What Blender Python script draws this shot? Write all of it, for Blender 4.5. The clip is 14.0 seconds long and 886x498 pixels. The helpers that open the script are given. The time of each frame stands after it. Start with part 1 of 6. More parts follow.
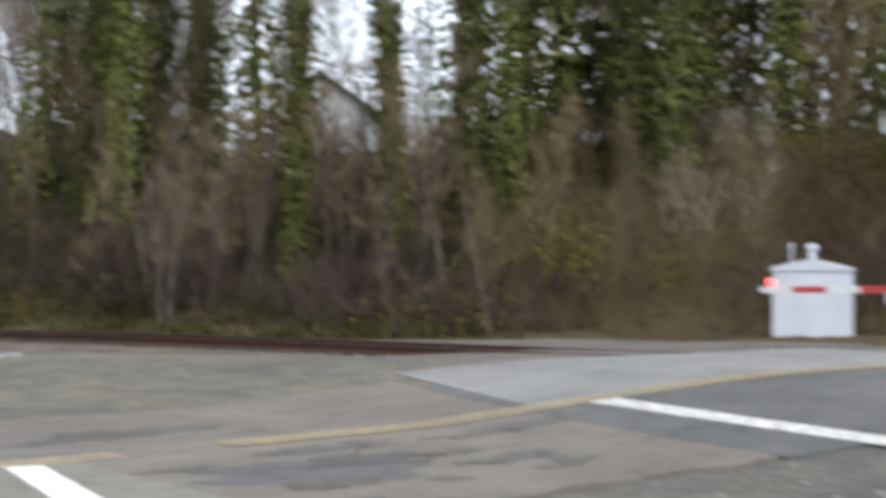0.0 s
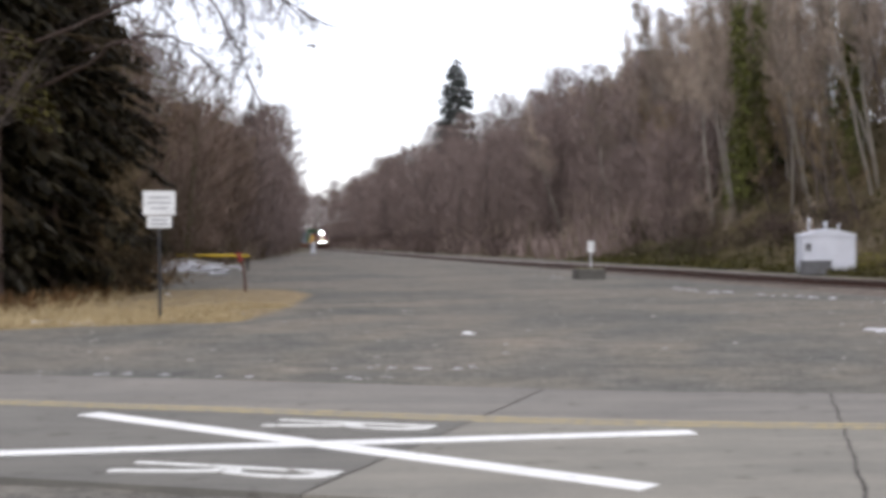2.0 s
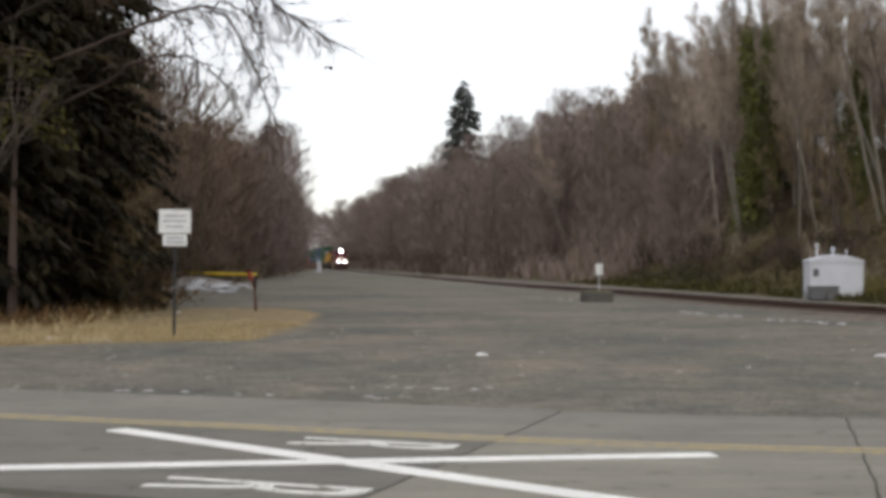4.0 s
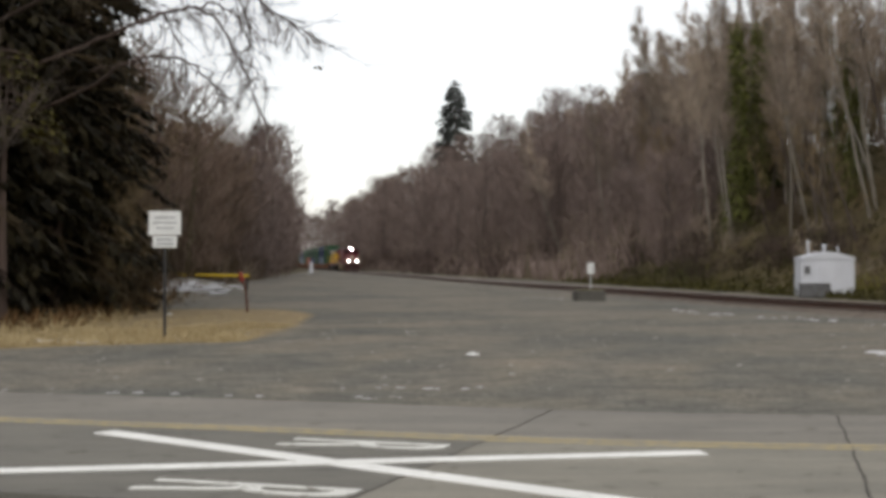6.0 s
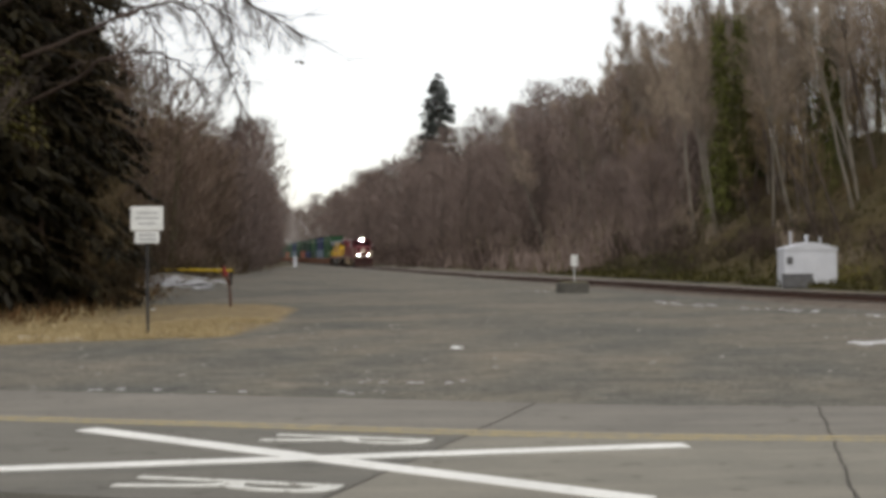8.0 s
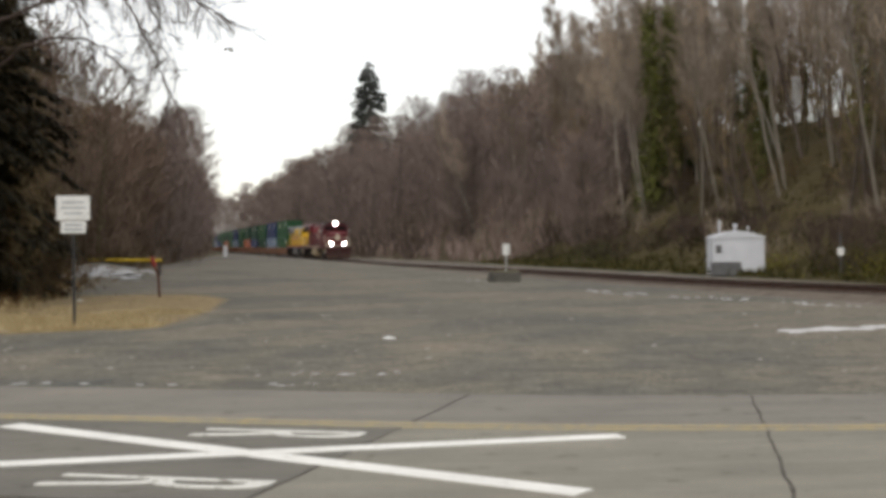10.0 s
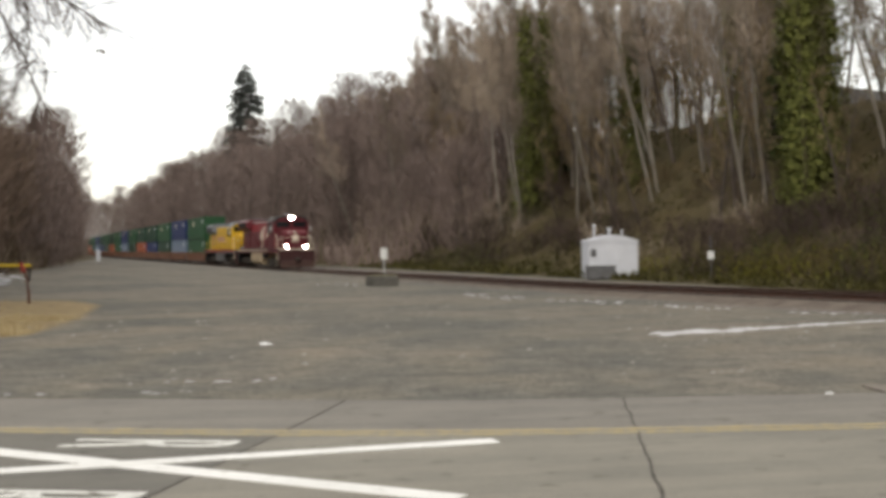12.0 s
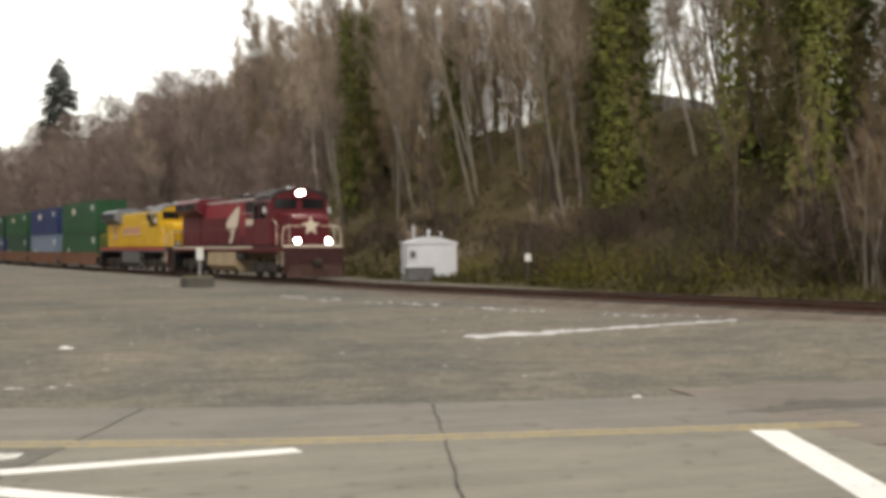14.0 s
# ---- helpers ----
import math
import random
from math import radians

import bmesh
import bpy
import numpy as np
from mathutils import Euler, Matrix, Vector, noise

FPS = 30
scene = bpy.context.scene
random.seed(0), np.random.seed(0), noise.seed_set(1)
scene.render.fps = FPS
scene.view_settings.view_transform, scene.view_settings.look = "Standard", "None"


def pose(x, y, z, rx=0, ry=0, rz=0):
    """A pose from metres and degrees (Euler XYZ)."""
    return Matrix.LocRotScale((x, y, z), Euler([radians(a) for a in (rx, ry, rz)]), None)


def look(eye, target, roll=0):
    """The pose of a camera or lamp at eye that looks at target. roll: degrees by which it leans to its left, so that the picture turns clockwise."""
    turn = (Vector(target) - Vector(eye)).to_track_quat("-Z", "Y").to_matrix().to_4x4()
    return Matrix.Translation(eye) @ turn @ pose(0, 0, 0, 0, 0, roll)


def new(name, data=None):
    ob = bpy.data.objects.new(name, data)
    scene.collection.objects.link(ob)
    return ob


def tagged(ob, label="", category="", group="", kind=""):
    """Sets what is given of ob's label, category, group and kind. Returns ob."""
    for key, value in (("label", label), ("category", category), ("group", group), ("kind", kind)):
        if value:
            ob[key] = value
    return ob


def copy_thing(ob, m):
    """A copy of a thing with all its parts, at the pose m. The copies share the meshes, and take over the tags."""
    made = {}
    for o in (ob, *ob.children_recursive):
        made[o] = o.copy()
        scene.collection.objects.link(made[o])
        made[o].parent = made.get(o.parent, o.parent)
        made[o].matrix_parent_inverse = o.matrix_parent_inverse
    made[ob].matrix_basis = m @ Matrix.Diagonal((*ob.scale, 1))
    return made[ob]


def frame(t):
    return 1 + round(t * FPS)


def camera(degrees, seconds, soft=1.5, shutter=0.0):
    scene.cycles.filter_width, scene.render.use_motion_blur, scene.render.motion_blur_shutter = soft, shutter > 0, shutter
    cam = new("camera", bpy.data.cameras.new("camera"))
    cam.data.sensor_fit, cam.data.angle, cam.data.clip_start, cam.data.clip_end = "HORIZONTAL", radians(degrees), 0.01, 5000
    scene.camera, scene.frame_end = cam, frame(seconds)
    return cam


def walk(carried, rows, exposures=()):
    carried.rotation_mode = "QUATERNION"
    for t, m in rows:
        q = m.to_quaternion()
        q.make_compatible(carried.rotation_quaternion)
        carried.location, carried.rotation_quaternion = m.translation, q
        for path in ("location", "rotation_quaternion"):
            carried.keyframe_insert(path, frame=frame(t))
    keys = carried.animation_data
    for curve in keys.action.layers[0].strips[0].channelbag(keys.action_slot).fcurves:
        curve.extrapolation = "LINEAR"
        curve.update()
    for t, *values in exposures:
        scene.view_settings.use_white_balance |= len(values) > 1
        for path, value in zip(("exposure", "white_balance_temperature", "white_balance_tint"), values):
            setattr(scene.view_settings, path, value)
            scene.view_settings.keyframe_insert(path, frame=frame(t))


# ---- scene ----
cam = camera(36.93, 14.0, soft=4.2, shutter=0.45)

# seconds, x, y, z, turn to the left, tilt up, lean (degrees)
STANCE = [
    (0.0, 0.831, 0.643, 1.680, -47.641, 1.390, 0.345),
    (0.3, 0.604, 0.146, 1.675, -52.013, 0.382, -0.330),
    (0.5, 0.507, 0.005, 1.742, -50.077, 0.326, -0.072),
    (0.7, 0.671, 0.050, 1.795, -43.978, -0.126, 0.896),
    (0.8, 0.618, -0.048, 1.791, -39.418, -0.578, 0.831),
    (0.9, 0.466, -0.267, 1.823, -34.779, -1.268, 0.884),
    (1.0, 0.418, -0.227, 1.863, -30.129, -1.946, 0.800),
    (1.1, 0.384, -0.208, 1.835, -25.562, -2.272, 0.703),
    (1.2, 0.385, -0.098, 1.753, -21.098, -2.181, 0.385),
    (1.3, 0.340, 0.058, 1.752, -17.205, -1.871, 0.751),
    (1.4, 0.268, 0.085, 1.760, -13.698, -1.344, 0.754),
    (1.5, 0.246, 0.122, 1.737, -10.458, -0.728, 0.595),
    (2.0, 0.119, 0.160, 1.701, -1.777, -0.334, -0.361),
    (2.5, -0.007, 0.040, 1.728, -0.432, -0.843, -0.892),
    (3.0, -0.000, -0.000, 1.699, -0.000, -0.754, -0.831),
    (3.5, -0.018, -0.095, 1.663, -0.688, -0.080, -0.210),
    (4.0, -0.082, -0.037, 1.715, -1.584, 0.561, 0.313),
    (6.5, -0.031, -0.004, 1.706, -1.977, 0.558, -0.207),
    (7.0, -0.023, -0.001, 1.698, -2.089, 0.504, -0.375),
    (7.5, -0.020, -0.024, 1.718, -2.271, 0.396, -0.452),
    (10.0, -0.029, 0.156, 1.740, -5.553, -0.258, -0.606),
    (10.5, -0.015, 0.117, 1.765, -6.725, -0.211, -0.699),
    (11.0, 0.000, 0.137, 1.771, -8.033, -0.062, -0.698),
    (11.5, 0.024, 0.173, 1.741, -9.333, 0.006, -0.637),
    (12.0, -0.002, 0.141, 1.765, -10.798, -0.158, -0.705),
    (12.5, 0.033, 0.208, 1.772, -12.408, -0.038, -0.751),
    (13.0, 0.061, 0.352, 1.802, -14.227, 0.211, -0.439),
    (13.5, 0.144, 0.496, 1.797, -16.148, 0.292, -0.252),
    (14.0, 0.243, 0.489, 1.769, -18.459, -0.171, -0.287),
]


def stance(x, y, z, turn, tilt, lean):
    return pose(x, y, z, 0, 0, turn) @ pose(0, 0, 0, 90 + tilt) @ pose(0, 0, 0, 0, 0, lean)


walk(cam, [(r[0], stance(*r[1:])) for r in STANCE],
     exposures=[(0, 0.3, 6200, 9), (0.5, 0.72, 6150, 13), (1.0, 0.95, 6250, 14), (1.5, 0.66, 6250, 16), (2.0, 0.1, 6350, 15), (2.5, 0.1, 6500, 14), (3.0, -0.1, 6650, 11),
                (4.0, -0.28, 6750, 10), (7.0, -0.33, 6950, 9), (10.0, -0.2, 7050, 9), (12.0, -0.05, 7250, 9), (14.0, 0.12, 7600, 9)])

# ---- light: a bright overcast sky ----
world = bpy.data.worlds.new("overcast_sky")
scene.world = world
world.use_nodes = True
wn, wl = world.node_tree.nodes, world.node_tree.links
wn.clear()
w_out = wn.new("ShaderNodeOutputWorld")
w_sky = wn.new("ShaderNodeTexSky")
w_sky.sky_type, w_sky.sun_disc = "NISHITA", False
w_sky.sun_elevation, w_sky.sun_rotation = radians(38), radians(200)
w_bg = wn.new("ShaderNodeBackground")
w_bg.inputs["Strength"].default_value = 0.05
w_cloud = wn.new("ShaderNodeBackground")
w_cloud.inputs["Color"].default_value = (0.97, 0.97, 1.0, 1)
w_cloud.inputs["Strength"].default_value = 1.15
w_add = wn.new("ShaderNodeAddShader")
wl.new(w_sky.outputs[0], w_bg.inputs["Color"])
wl.new(w_bg.outputs[0], w_add.inputs[0])
wl.new(w_cloud.outputs[0], w_add.inputs[1])
wl.new(w_add.outputs[0], w_out.inputs[0])

sun = new("sun", bpy.data.lights.new("sun", "SUN"))
sun.data.energy, sun.data.angle, sun.data.color = 0.9, radians(25), (1.0, 0.96, 0.9)
sun.matrix_world = look((0, 0, 0), (math.sin(radians(200)) * -0.8, math.cos(radians(200)) * -0.8, -0.62))


# ---- plan ----
def track_x(y):
    """The track's middle line: straight, from the far woods to the road crossing."""
    return 14.7 - 0.123 * (y - 63.0)


def smooth(a, b, v):
    k = min(1.0, max(0.0, (v - a) / (b - a)))
    return k * k * (3 - 2 * k)


def rail_z(y):
    return 0.42 - 0.32 * smooth(15, 62, y) - 0.2 * smooth(62, 130, y)


TRACK_DIR = Vector((-0.123, 1.0, 0.0)).normalized()
TRACK_TURN = math.degrees(math.atan(0.123))
RAIL_TOP = 0.16          # rail head above the ballast's top

ROAD = [(-160, 62), (-60, 33), (-30, 22.4), (-12, 16.7), (-5, 14.42), (-1.5, 13.28), (0.8, 12.44), (2.6, 11.96), (4, 11.72), (7.4, 11.24),
        (10, 11.0), (13, 10.72), (16, 10.05), (18, 9.5), (20, 9.1), (30, 7.6), (60, 4.0), (160, -6)]


def road_y(x):
    for (a, b), (c, d) in zip(ROAD, ROAD[1:]):
        if x <= c:
            return b + (d - b) * (x - a) / (c - a)
    return ROAD[-1][1]


def road_dir(x):
    return Vector((2.0, road_y(x + 1) - road_y(x - 1), 0)).normalized()


def on_road(x, off, lift=0.0):
    """A point beside the yellow line: off metres across, away from the camera."""
    d = road_dir(x)
    px, py = x - d.y * off, road_y(x) + d.x * off
    return Vector((px, py, ground_z(px, py) + lift))


def ground_z(x, y):
    """Height of the ground: a flat lot, the hump of the crossing, the wooded bank behind the track."""
    u = (x - track_x(y)) * 0.9925
    z = 0.0
    # the road's hump and the low embankment of the track
    hump = smooth(-10, -2.5, u) * (1 - smooth(4, 18, u))
    z += hump * 0.4 * smooth(-20, 4, y) * (1 - smooth(14, 34, y))
    if 16 < y:
        bed = smooth(-3.6, -1.9, u) * (1 - smooth(1.9, 3.6, u))
        z += (rail_z(y) - RAIL_TOP - 0.2 - z) * bed * smooth(16, 22, y)
    foot = 5.5 + 13.0 * (1 - smooth(16, 32, y))
    rise = smooth(foot, max(27.0, foot + 14), u) * (7.4 + 3.0 * smooth(45, 85, y))
    rise *= smooth(-30, 20, y + 0.55 * u)
    z += rise
    # the hillside goes on rising behind the far crest
    z += 4.0 * smooth(34, 70, u) * smooth(95, 140, y)
    # a low mound behind the verge
    z += 0.95 * math.exp(-((x + 10.6) / 2.6) ** 2 - ((y - 66.5) / 4.5) ** 2)
    # a gentle bank under the woods on the near side of the track
    z += 1.2 * smooth(-26, -60, u) * smooth(20, 60, y)
    return z


def bumpy(x, y):
    u = x - track_x(y)
    far = smooth(5, 12, u) * 0.5 + 0.02
    z = ground_z(x, y) + far * (noise.noise((x * 0.23, y * 0.23, 0)) + 0.5 * noise.noise((x * 0.9, y * 0.9, 3)))
    if -150 < x < 150:
        # the bed under the road slabs
        off = (y - road_y(x)) * 0.97
        z -= 0.1 * smooth(-3.9, -3.2, off) * (1 - smooth(1.9, 2.6, off))
    return z


# ---- materials ----
def node_mat(name, rough=0.8, metal=0.0):
    m = bpy.data.materials.new(name)
    m.use_nodes = True
    b = m.node_tree.nodes["Principled BSDF"]
    b.inputs["Roughness"].default_value, b.inputs["Metallic"].default_value = rough, metal
    b.inputs["Specular IOR Level"].default_value = 0.3
    return m, m.node_tree.nodes, m.node_tree.links, b


def noise_tex(n, l, scale, detail=4.0, rough=0.6, coord="Object", stretch=None):
    tc = n.new("ShaderNodeTexCoord")
    t = n.new("ShaderNodeTexNoise")
    t.inputs["Scale"].default_value, t.inputs["Detail"].default_value, t.inputs["Roughness"].default_value = scale, detail, rough
    if stretch:
        mp = n.new("ShaderNodeMapping")
        mp.inputs["Scale"].default_value = stretch
        l.new(tc.outputs[coord], mp.inputs[0])
        l.new(mp.outputs[0], t.inputs[0])
    else:
        l.new(tc.outputs[coord], t.inputs[0])
    return t.outputs["Fac"]


def ramp(n, l, fac, *stops):
    r = n.new("ShaderNodeValToRGB")
    e = r.color_ramp.elements
    while len(e) < len(stops):
        e.new(0.5)
    for k, (p, c) in zip(e, stops):
        k.position, k.color = p, (*c, 1) if len(c) == 3 else c
    l.new(fac, r.inputs[0])
    return r.outputs[0]


def mixed(n, l, fac, a, b, mode="MIX"):
    m = n.new("ShaderNodeMix")
    m.data_type, m.blend_type = "RGBA", mode
    for s, v in ((m.inputs[0], fac), (m.inputs[6], a), (m.inputs[7], b)):
        if isinstance(v, (int, float)):
            s.default_value = v
        elif isinstance(v, tuple):
            s.default_value = (*v, 1)
        else:
            l.new(v, s)
    return m.outputs[2]


def bump(n, l, b, fac, strength, distance=0.02):
    k = n.new("ShaderNodeBump")
    k.inputs["Strength"].default_value, k.inputs["Distance"].default_value = strength, distance
    l.new(fac, k.inputs["Height"])
    l.new(k.outputs[0], b.inputs["Normal"])


def worn(name, c1, c2, scale=3.0, rough=0.8, metal=0.0, grain=40.0, relief=0.2, vary=0.0, stretch=None):
    """A surface that wanders between two colours in large stains, with a fine grain."""
    m, n, l, b = node_mat(name, rough, metal)
    big = ramp(n, l, noise_tex(n, l, scale, 5, 0.65, stretch=stretch), (0.32, c1), (0.68, c2))
    fine = noise_tex(n, l, grain, 3, 0.7)
    g = ramp(n, l, fine, (0.25, (0.72, 0.72, 0.72)), (0.75, (1.18, 1.18, 1.18)))
    col = mixed(n, l, 0.8, big, g, "MULTIPLY")
    if vary:
        oi = n.new("ShaderNodeObjectInfo")
        v = ramp(n, l, oi.outputs["Random"], (0.0, (1 - vary,) * 3), (1.0, (1 + vary,) * 3))
        col = mixed(n, l, 1.0, col, v, "MULTIPLY")
    l.new(col, b.inputs["Base Color"])
    if relief:
        bump(n, l, b, fine, relief)
    return m


def glow(name, color, strength):
    m = bpy.data.materials.new(name)
    m.use_nodes = True
    b = m.node_tree.nodes["Principled BSDF"]
    b.inputs["Base Color"].default_value = (*color, 1)
    b.inputs["Emission Color"].default_value = (*color, 1)
    b.inputs["Emission Strength"].default_value = strength
    return m


def leafy(name, c1, c2, vary=0.35):
    """Foliage and twigs: each piece takes its own shade."""
    m, n, l, b = node_mat(name, 0.75)
    geo = n.new("ShaderNodeNewGeometry")
    oi = n.new("ShaderNodeObjectInfo")
    col = ramp(n, l, geo.outputs["Random Per Island"], (0.0, c1), (1.0, c2))
    v = ramp(n, l, oi.outputs["Random"], (0.0, (1 - vary,) * 3), (1.0, (1 + vary,) * 3))
    col = mixed(n, l, 1.0, col, v, "MULTIPLY")
    l.new(col, b.inputs["Base Color"])
    b.inputs["Specular IOR Level"].default_value = 0.15
    return m


def ground_material():
    m, n, l, b = node_mat("ground_surface", 0.95)
    at = n.new("ShaderNodeAttribute")
    at.attribute_name = "cover"
    sep = n.new("ShaderNodeSeparateColor")
    l.new(at.outputs["Color"], sep.inputs[0])
    big = noise_tex(n, l, 0.13, 6, 0.66)
    streak = noise_tex(n, l, 0.42, 6, 0.72, stretch=(0.8, 1.25, 1))
    mid = noise_tex(n, l, 1.7, 5, 0.7)
    fine = noise_tex(n, l, 26.0, 3, 0.8)
    stones = n.new("ShaderNodeTexVoronoi")
    stones.inputs["Scale"].default_value = 22.0
    tc = n.new("ShaderNodeTexCoord")
    l.new(tc.outputs["Object"], stones.inputs[0])
    # packed grey gravel with browner and wetter stretches
    g1 = ramp(n, l, big, (0.38, (0.108, 0.106, 0.092)), (0.6, (0.182, 0.162, 0.13)))
    g2 = ramp(n, l, streak, (0.34, (0.86, 0.87, 0.87)), (0.52, (1.0, 1.0, 1.0)), (0.72, (1.14, 1.1, 1.04)))
    g3 = ramp(n, l, mid, (0.3, (0.7, 0.7, 0.7)), (0.7, (1.25, 1.25, 1.25)))
    g4 = ramp(n, l, stones.outputs["Color"], (0.1, (0.62, 0.62, 0.62)), (0.9, (1.3, 1.3, 1.3)))
    gravel = mixed(n, l, 1.0, mixed(n, l, 1.0, mixed(n, l, 1.0, g1, g2, "MULTIPLY"), g3, "MULTIPLY"), g4, "MULTIPLY")
    rut = n.new("ShaderNodeAttribute")
    rut.attribute_name = "ruts"
    arcs = ramp(n, l, rut.outputs["Fac"], (0.2, (0.9, 0.92, 0.93)), (0.5, (1.0, 1.0, 1.0)), (0.8, (1.12, 1.09, 1.04)))
    gravel = mixed(n, l, 1.0, gravel, arcs, "MULTIPLY")
    grass = ramp(n, l, mid, (0.25, (0.1, 0.07, 0.04)), (0.5, (0.225, 0.168, 0.088)), (0.75, (0.35, 0.275, 0.145)))
    litter = ramp(n, l, mid, (0.3, (0.036, 0.029, 0.012)), (0.52, (0.078, 0.058, 0.026)), (0.7, (0.062, 0.06, 0.018)))
    ballast = ramp(n, l, stones.outputs["Color"], (0.1, (0.07, 0.06, 0.052)), (0.9, (0.22, 0.19, 0.165)))

    def edge(channel, lo=0.35, hi=0.65):
        mth = n.new("ShaderNodeMath")
        mth.operation = "ADD"
        l.new(channel, mth.inputs[0])
        sub = n.new("ShaderNodeMath")
        sub.operation = "MULTIPLY_ADD"
        sub.inputs[1].default_value, sub.inputs[2].default_value = 0.9, -0.45
        l.new(mid, sub.inputs[0])
        l.new(sub.outputs[0], mth.inputs[1])
        return ramp(n, l, mth.outputs[0], (lo, (0, 0, 0)), (hi, (1, 1, 1)))

    col = mixed(n, l, edge(sep.outputs[0]), gravel, grass)
    col = mixed(n, l, edge(sep.outputs[1]), col, litter)
    col = mixed(n, l, edge(sep.outputs[2]), col, ballast)
    l.new(col, b.inputs["Base Color"])
    bump(n, l, b, mixed(n, l, 0.5, fine, stones.outputs["Distance"]), 0.6, 0.03)
    return m


def concrete_material(name, c1, c2):
    m, n, l, b = node_mat(name, 0.85)
    base = ramp(n, l, noise_tex(n, l, 0.5, 6, 0.7), (0.32, c1), (0.68, c2))
    wear = ramp(n, l, noise_tex(n, l, 1.0, 5, 0.7, stretch=(0.25, 1.8, 1)), (0.35, (0.86, 0.86, 0.86)), (0.62, (1.07, 1.06, 1.04)))
    fine = noise_tex(n, l, 60, 3, 0.8)
    g = ramp(n, l, fine, (0.3, (0.8, 0.8, 0.8)), (0.7, (1.15, 1.15, 1.15)))
    spots = ramp(n, l, noise_tex(n, l, 4.0, 2, 0.5), (0.27, (0.7, 0.68, 0.65)), (0.36, (1, 1, 1)))
    col = mixed(n, l, 1.0, mixed(n, l, 1.0, mixed(n, l, 1.0, base, wear, "MULTIPLY"), g, "MULTIPLY"), spots, "MULTIPLY")
    l.new(col, b.inputs["Base Color"])
    bump(n, l, b, fine, 0.3, 0.01)
    return m


def paint_line(name, c, under, gone=0.36):
    """Road paint, worn through to the road in places."""
    m, n, l, b = node_mat(name, 0.7)
    k = ramp(n, l, noise_tex(n, l, 9, 6, 0.75), (gone, (0, 0, 0)), (gone + 0.12, (1, 1, 1)))
    d = ramp(n, l, noise_tex(n, l, 1.5, 4, 0.6), (0.3, tuple(v * 0.85 for v in c)), (0.7, c))
    l.new(mixed(n, l, k, under, d), b.inputs["Base Color"])
    return m


M_GROUND = ground_material()
M_SLAB = concrete_material("brown_grey_concrete", (0.185, 0.176, 0.15), (0.24, 0.226, 0.19))
M_SLAB_FAR = concrete_material("grey_concrete", (0.165, 0.155, 0.137), (0.21, 0.197, 0.172))
# Left near-lane slabs: an older tone, darkened further for lens vignetting.
M_SLAB_LEFT = concrete_material("older_concrete_with_vignette", (0.125, 0.12, 0.106), (0.175, 0.168, 0.146))
M_ASPHALT = concrete_material("old_asphalt", (0.142, 0.126, 0.11), (0.218, 0.193, 0.163))
M_ASPHALT_DARK = concrete_material("patched_asphalt", (0.095, 0.095, 0.093), (0.15, 0.148, 0.142))
M_PANEL = concrete_material("pale_crossing_concrete", (0.21, 0.208, 0.2), (0.285, 0.28, 0.265))
M_PATCH = concrete_material("asphalt_patch", (0.095, 0.09, 0.082), (0.15, 0.14, 0.124))
M_FISSURE = worn("open_crack", (0.06, 0.055, 0.048), (0.1, 0.092, 0.08), 5, 0.95)
M_WHITE = paint_line("white_road_paint", (0.78, 0.78, 0.75), (0.3, 0.29, 0.25), 0.3)
M_WHITE_WORN = paint_line("worn_white_road_paint", (0.74, 0.73, 0.69), (0.22, 0.2, 0.175), 0.4)
M_LETTER = paint_line("letter_road_paint", (0.7, 0.7, 0.66), (0.24, 0.23, 0.2), 0.34)
M_YELLOW = paint_line("yellow_road_paint", (0.38, 0.31, 0.165), (0.25, 0.225, 0.17), 0.44)
M_RAIL = worn("rusty_rail", (0.05, 0.028, 0.02), (0.1, 0.05, 0.035), 6, 0.6, 0.4)
M_RAILHEAD = worn("polished_railhead", (0.25, 0.23, 0.22), (0.4, 0.38, 0.36), 6, 0.35, 0.9)
M_TIE = worn("creosoted_timber", (0.03, 0.024, 0.02), (0.075, 0.06, 0.048), 6, 0.95, vary=0.3)
M_SNOW = worn("old_snow", (0.36, 0.36, 0.365), (0.6, 0.6, 0.615), 6, 0.7, relief=0.4)
M_WHITEMETAL = worn("white_painted_metal", (0.56, 0.58, 0.63), (0.64, 0.66, 0.71), 1.2, 0.5, relief=0.03)
M_GREYMETAL = worn("grey_metal", (0.1, 0.1, 0.105), (0.16, 0.16, 0.165), 4, 0.55, 0.3)
M_GALV = worn("galvanised_steel", (0.45, 0.46, 0.47), (0.62, 0.63, 0.64), 5, 0.5, 0.5)
M_DARK = worn("dark_metal", (0.02, 0.02, 0.022), (0.045, 0.043, 0.042), 4, 0.7)
M_BLACKHOLE = worn("black_steel", (0.008, 0.008, 0.008), (0.02, 0.02, 0.02), 4, 0.8)
M_RUST = worn("rusty_post", (0.06, 0.024, 0.015), (0.12, 0.045, 0.025), 8, 0.85)
M_SIGNRED = worn("red_reflector", (0.4, 0.045, 0.05), (0.5, 0.07, 0.07), 6, 0.5)
M_SIGN = worn("faded_white_sign", (0.62, 0.63, 0.62), (0.74, 0.75, 0.74), 6, 0.5, relief=0.02)
M_SIGNTEXT = worn("faded_sign_print", (0.34, 0.35, 0.36), (0.45, 0.46, 0.47), 6, 0.6, relief=0.02)
M_YELLOWPIPE = worn("yellow_painted_pipe", (0.62, 0.42, 0.02), (0.75, 0.52, 0.03), 3, 0.5)
M_CONCRETE = concrete_material("block_concrete", (0.06, 0.058, 0.052), (0.11, 0.105, 0.095))
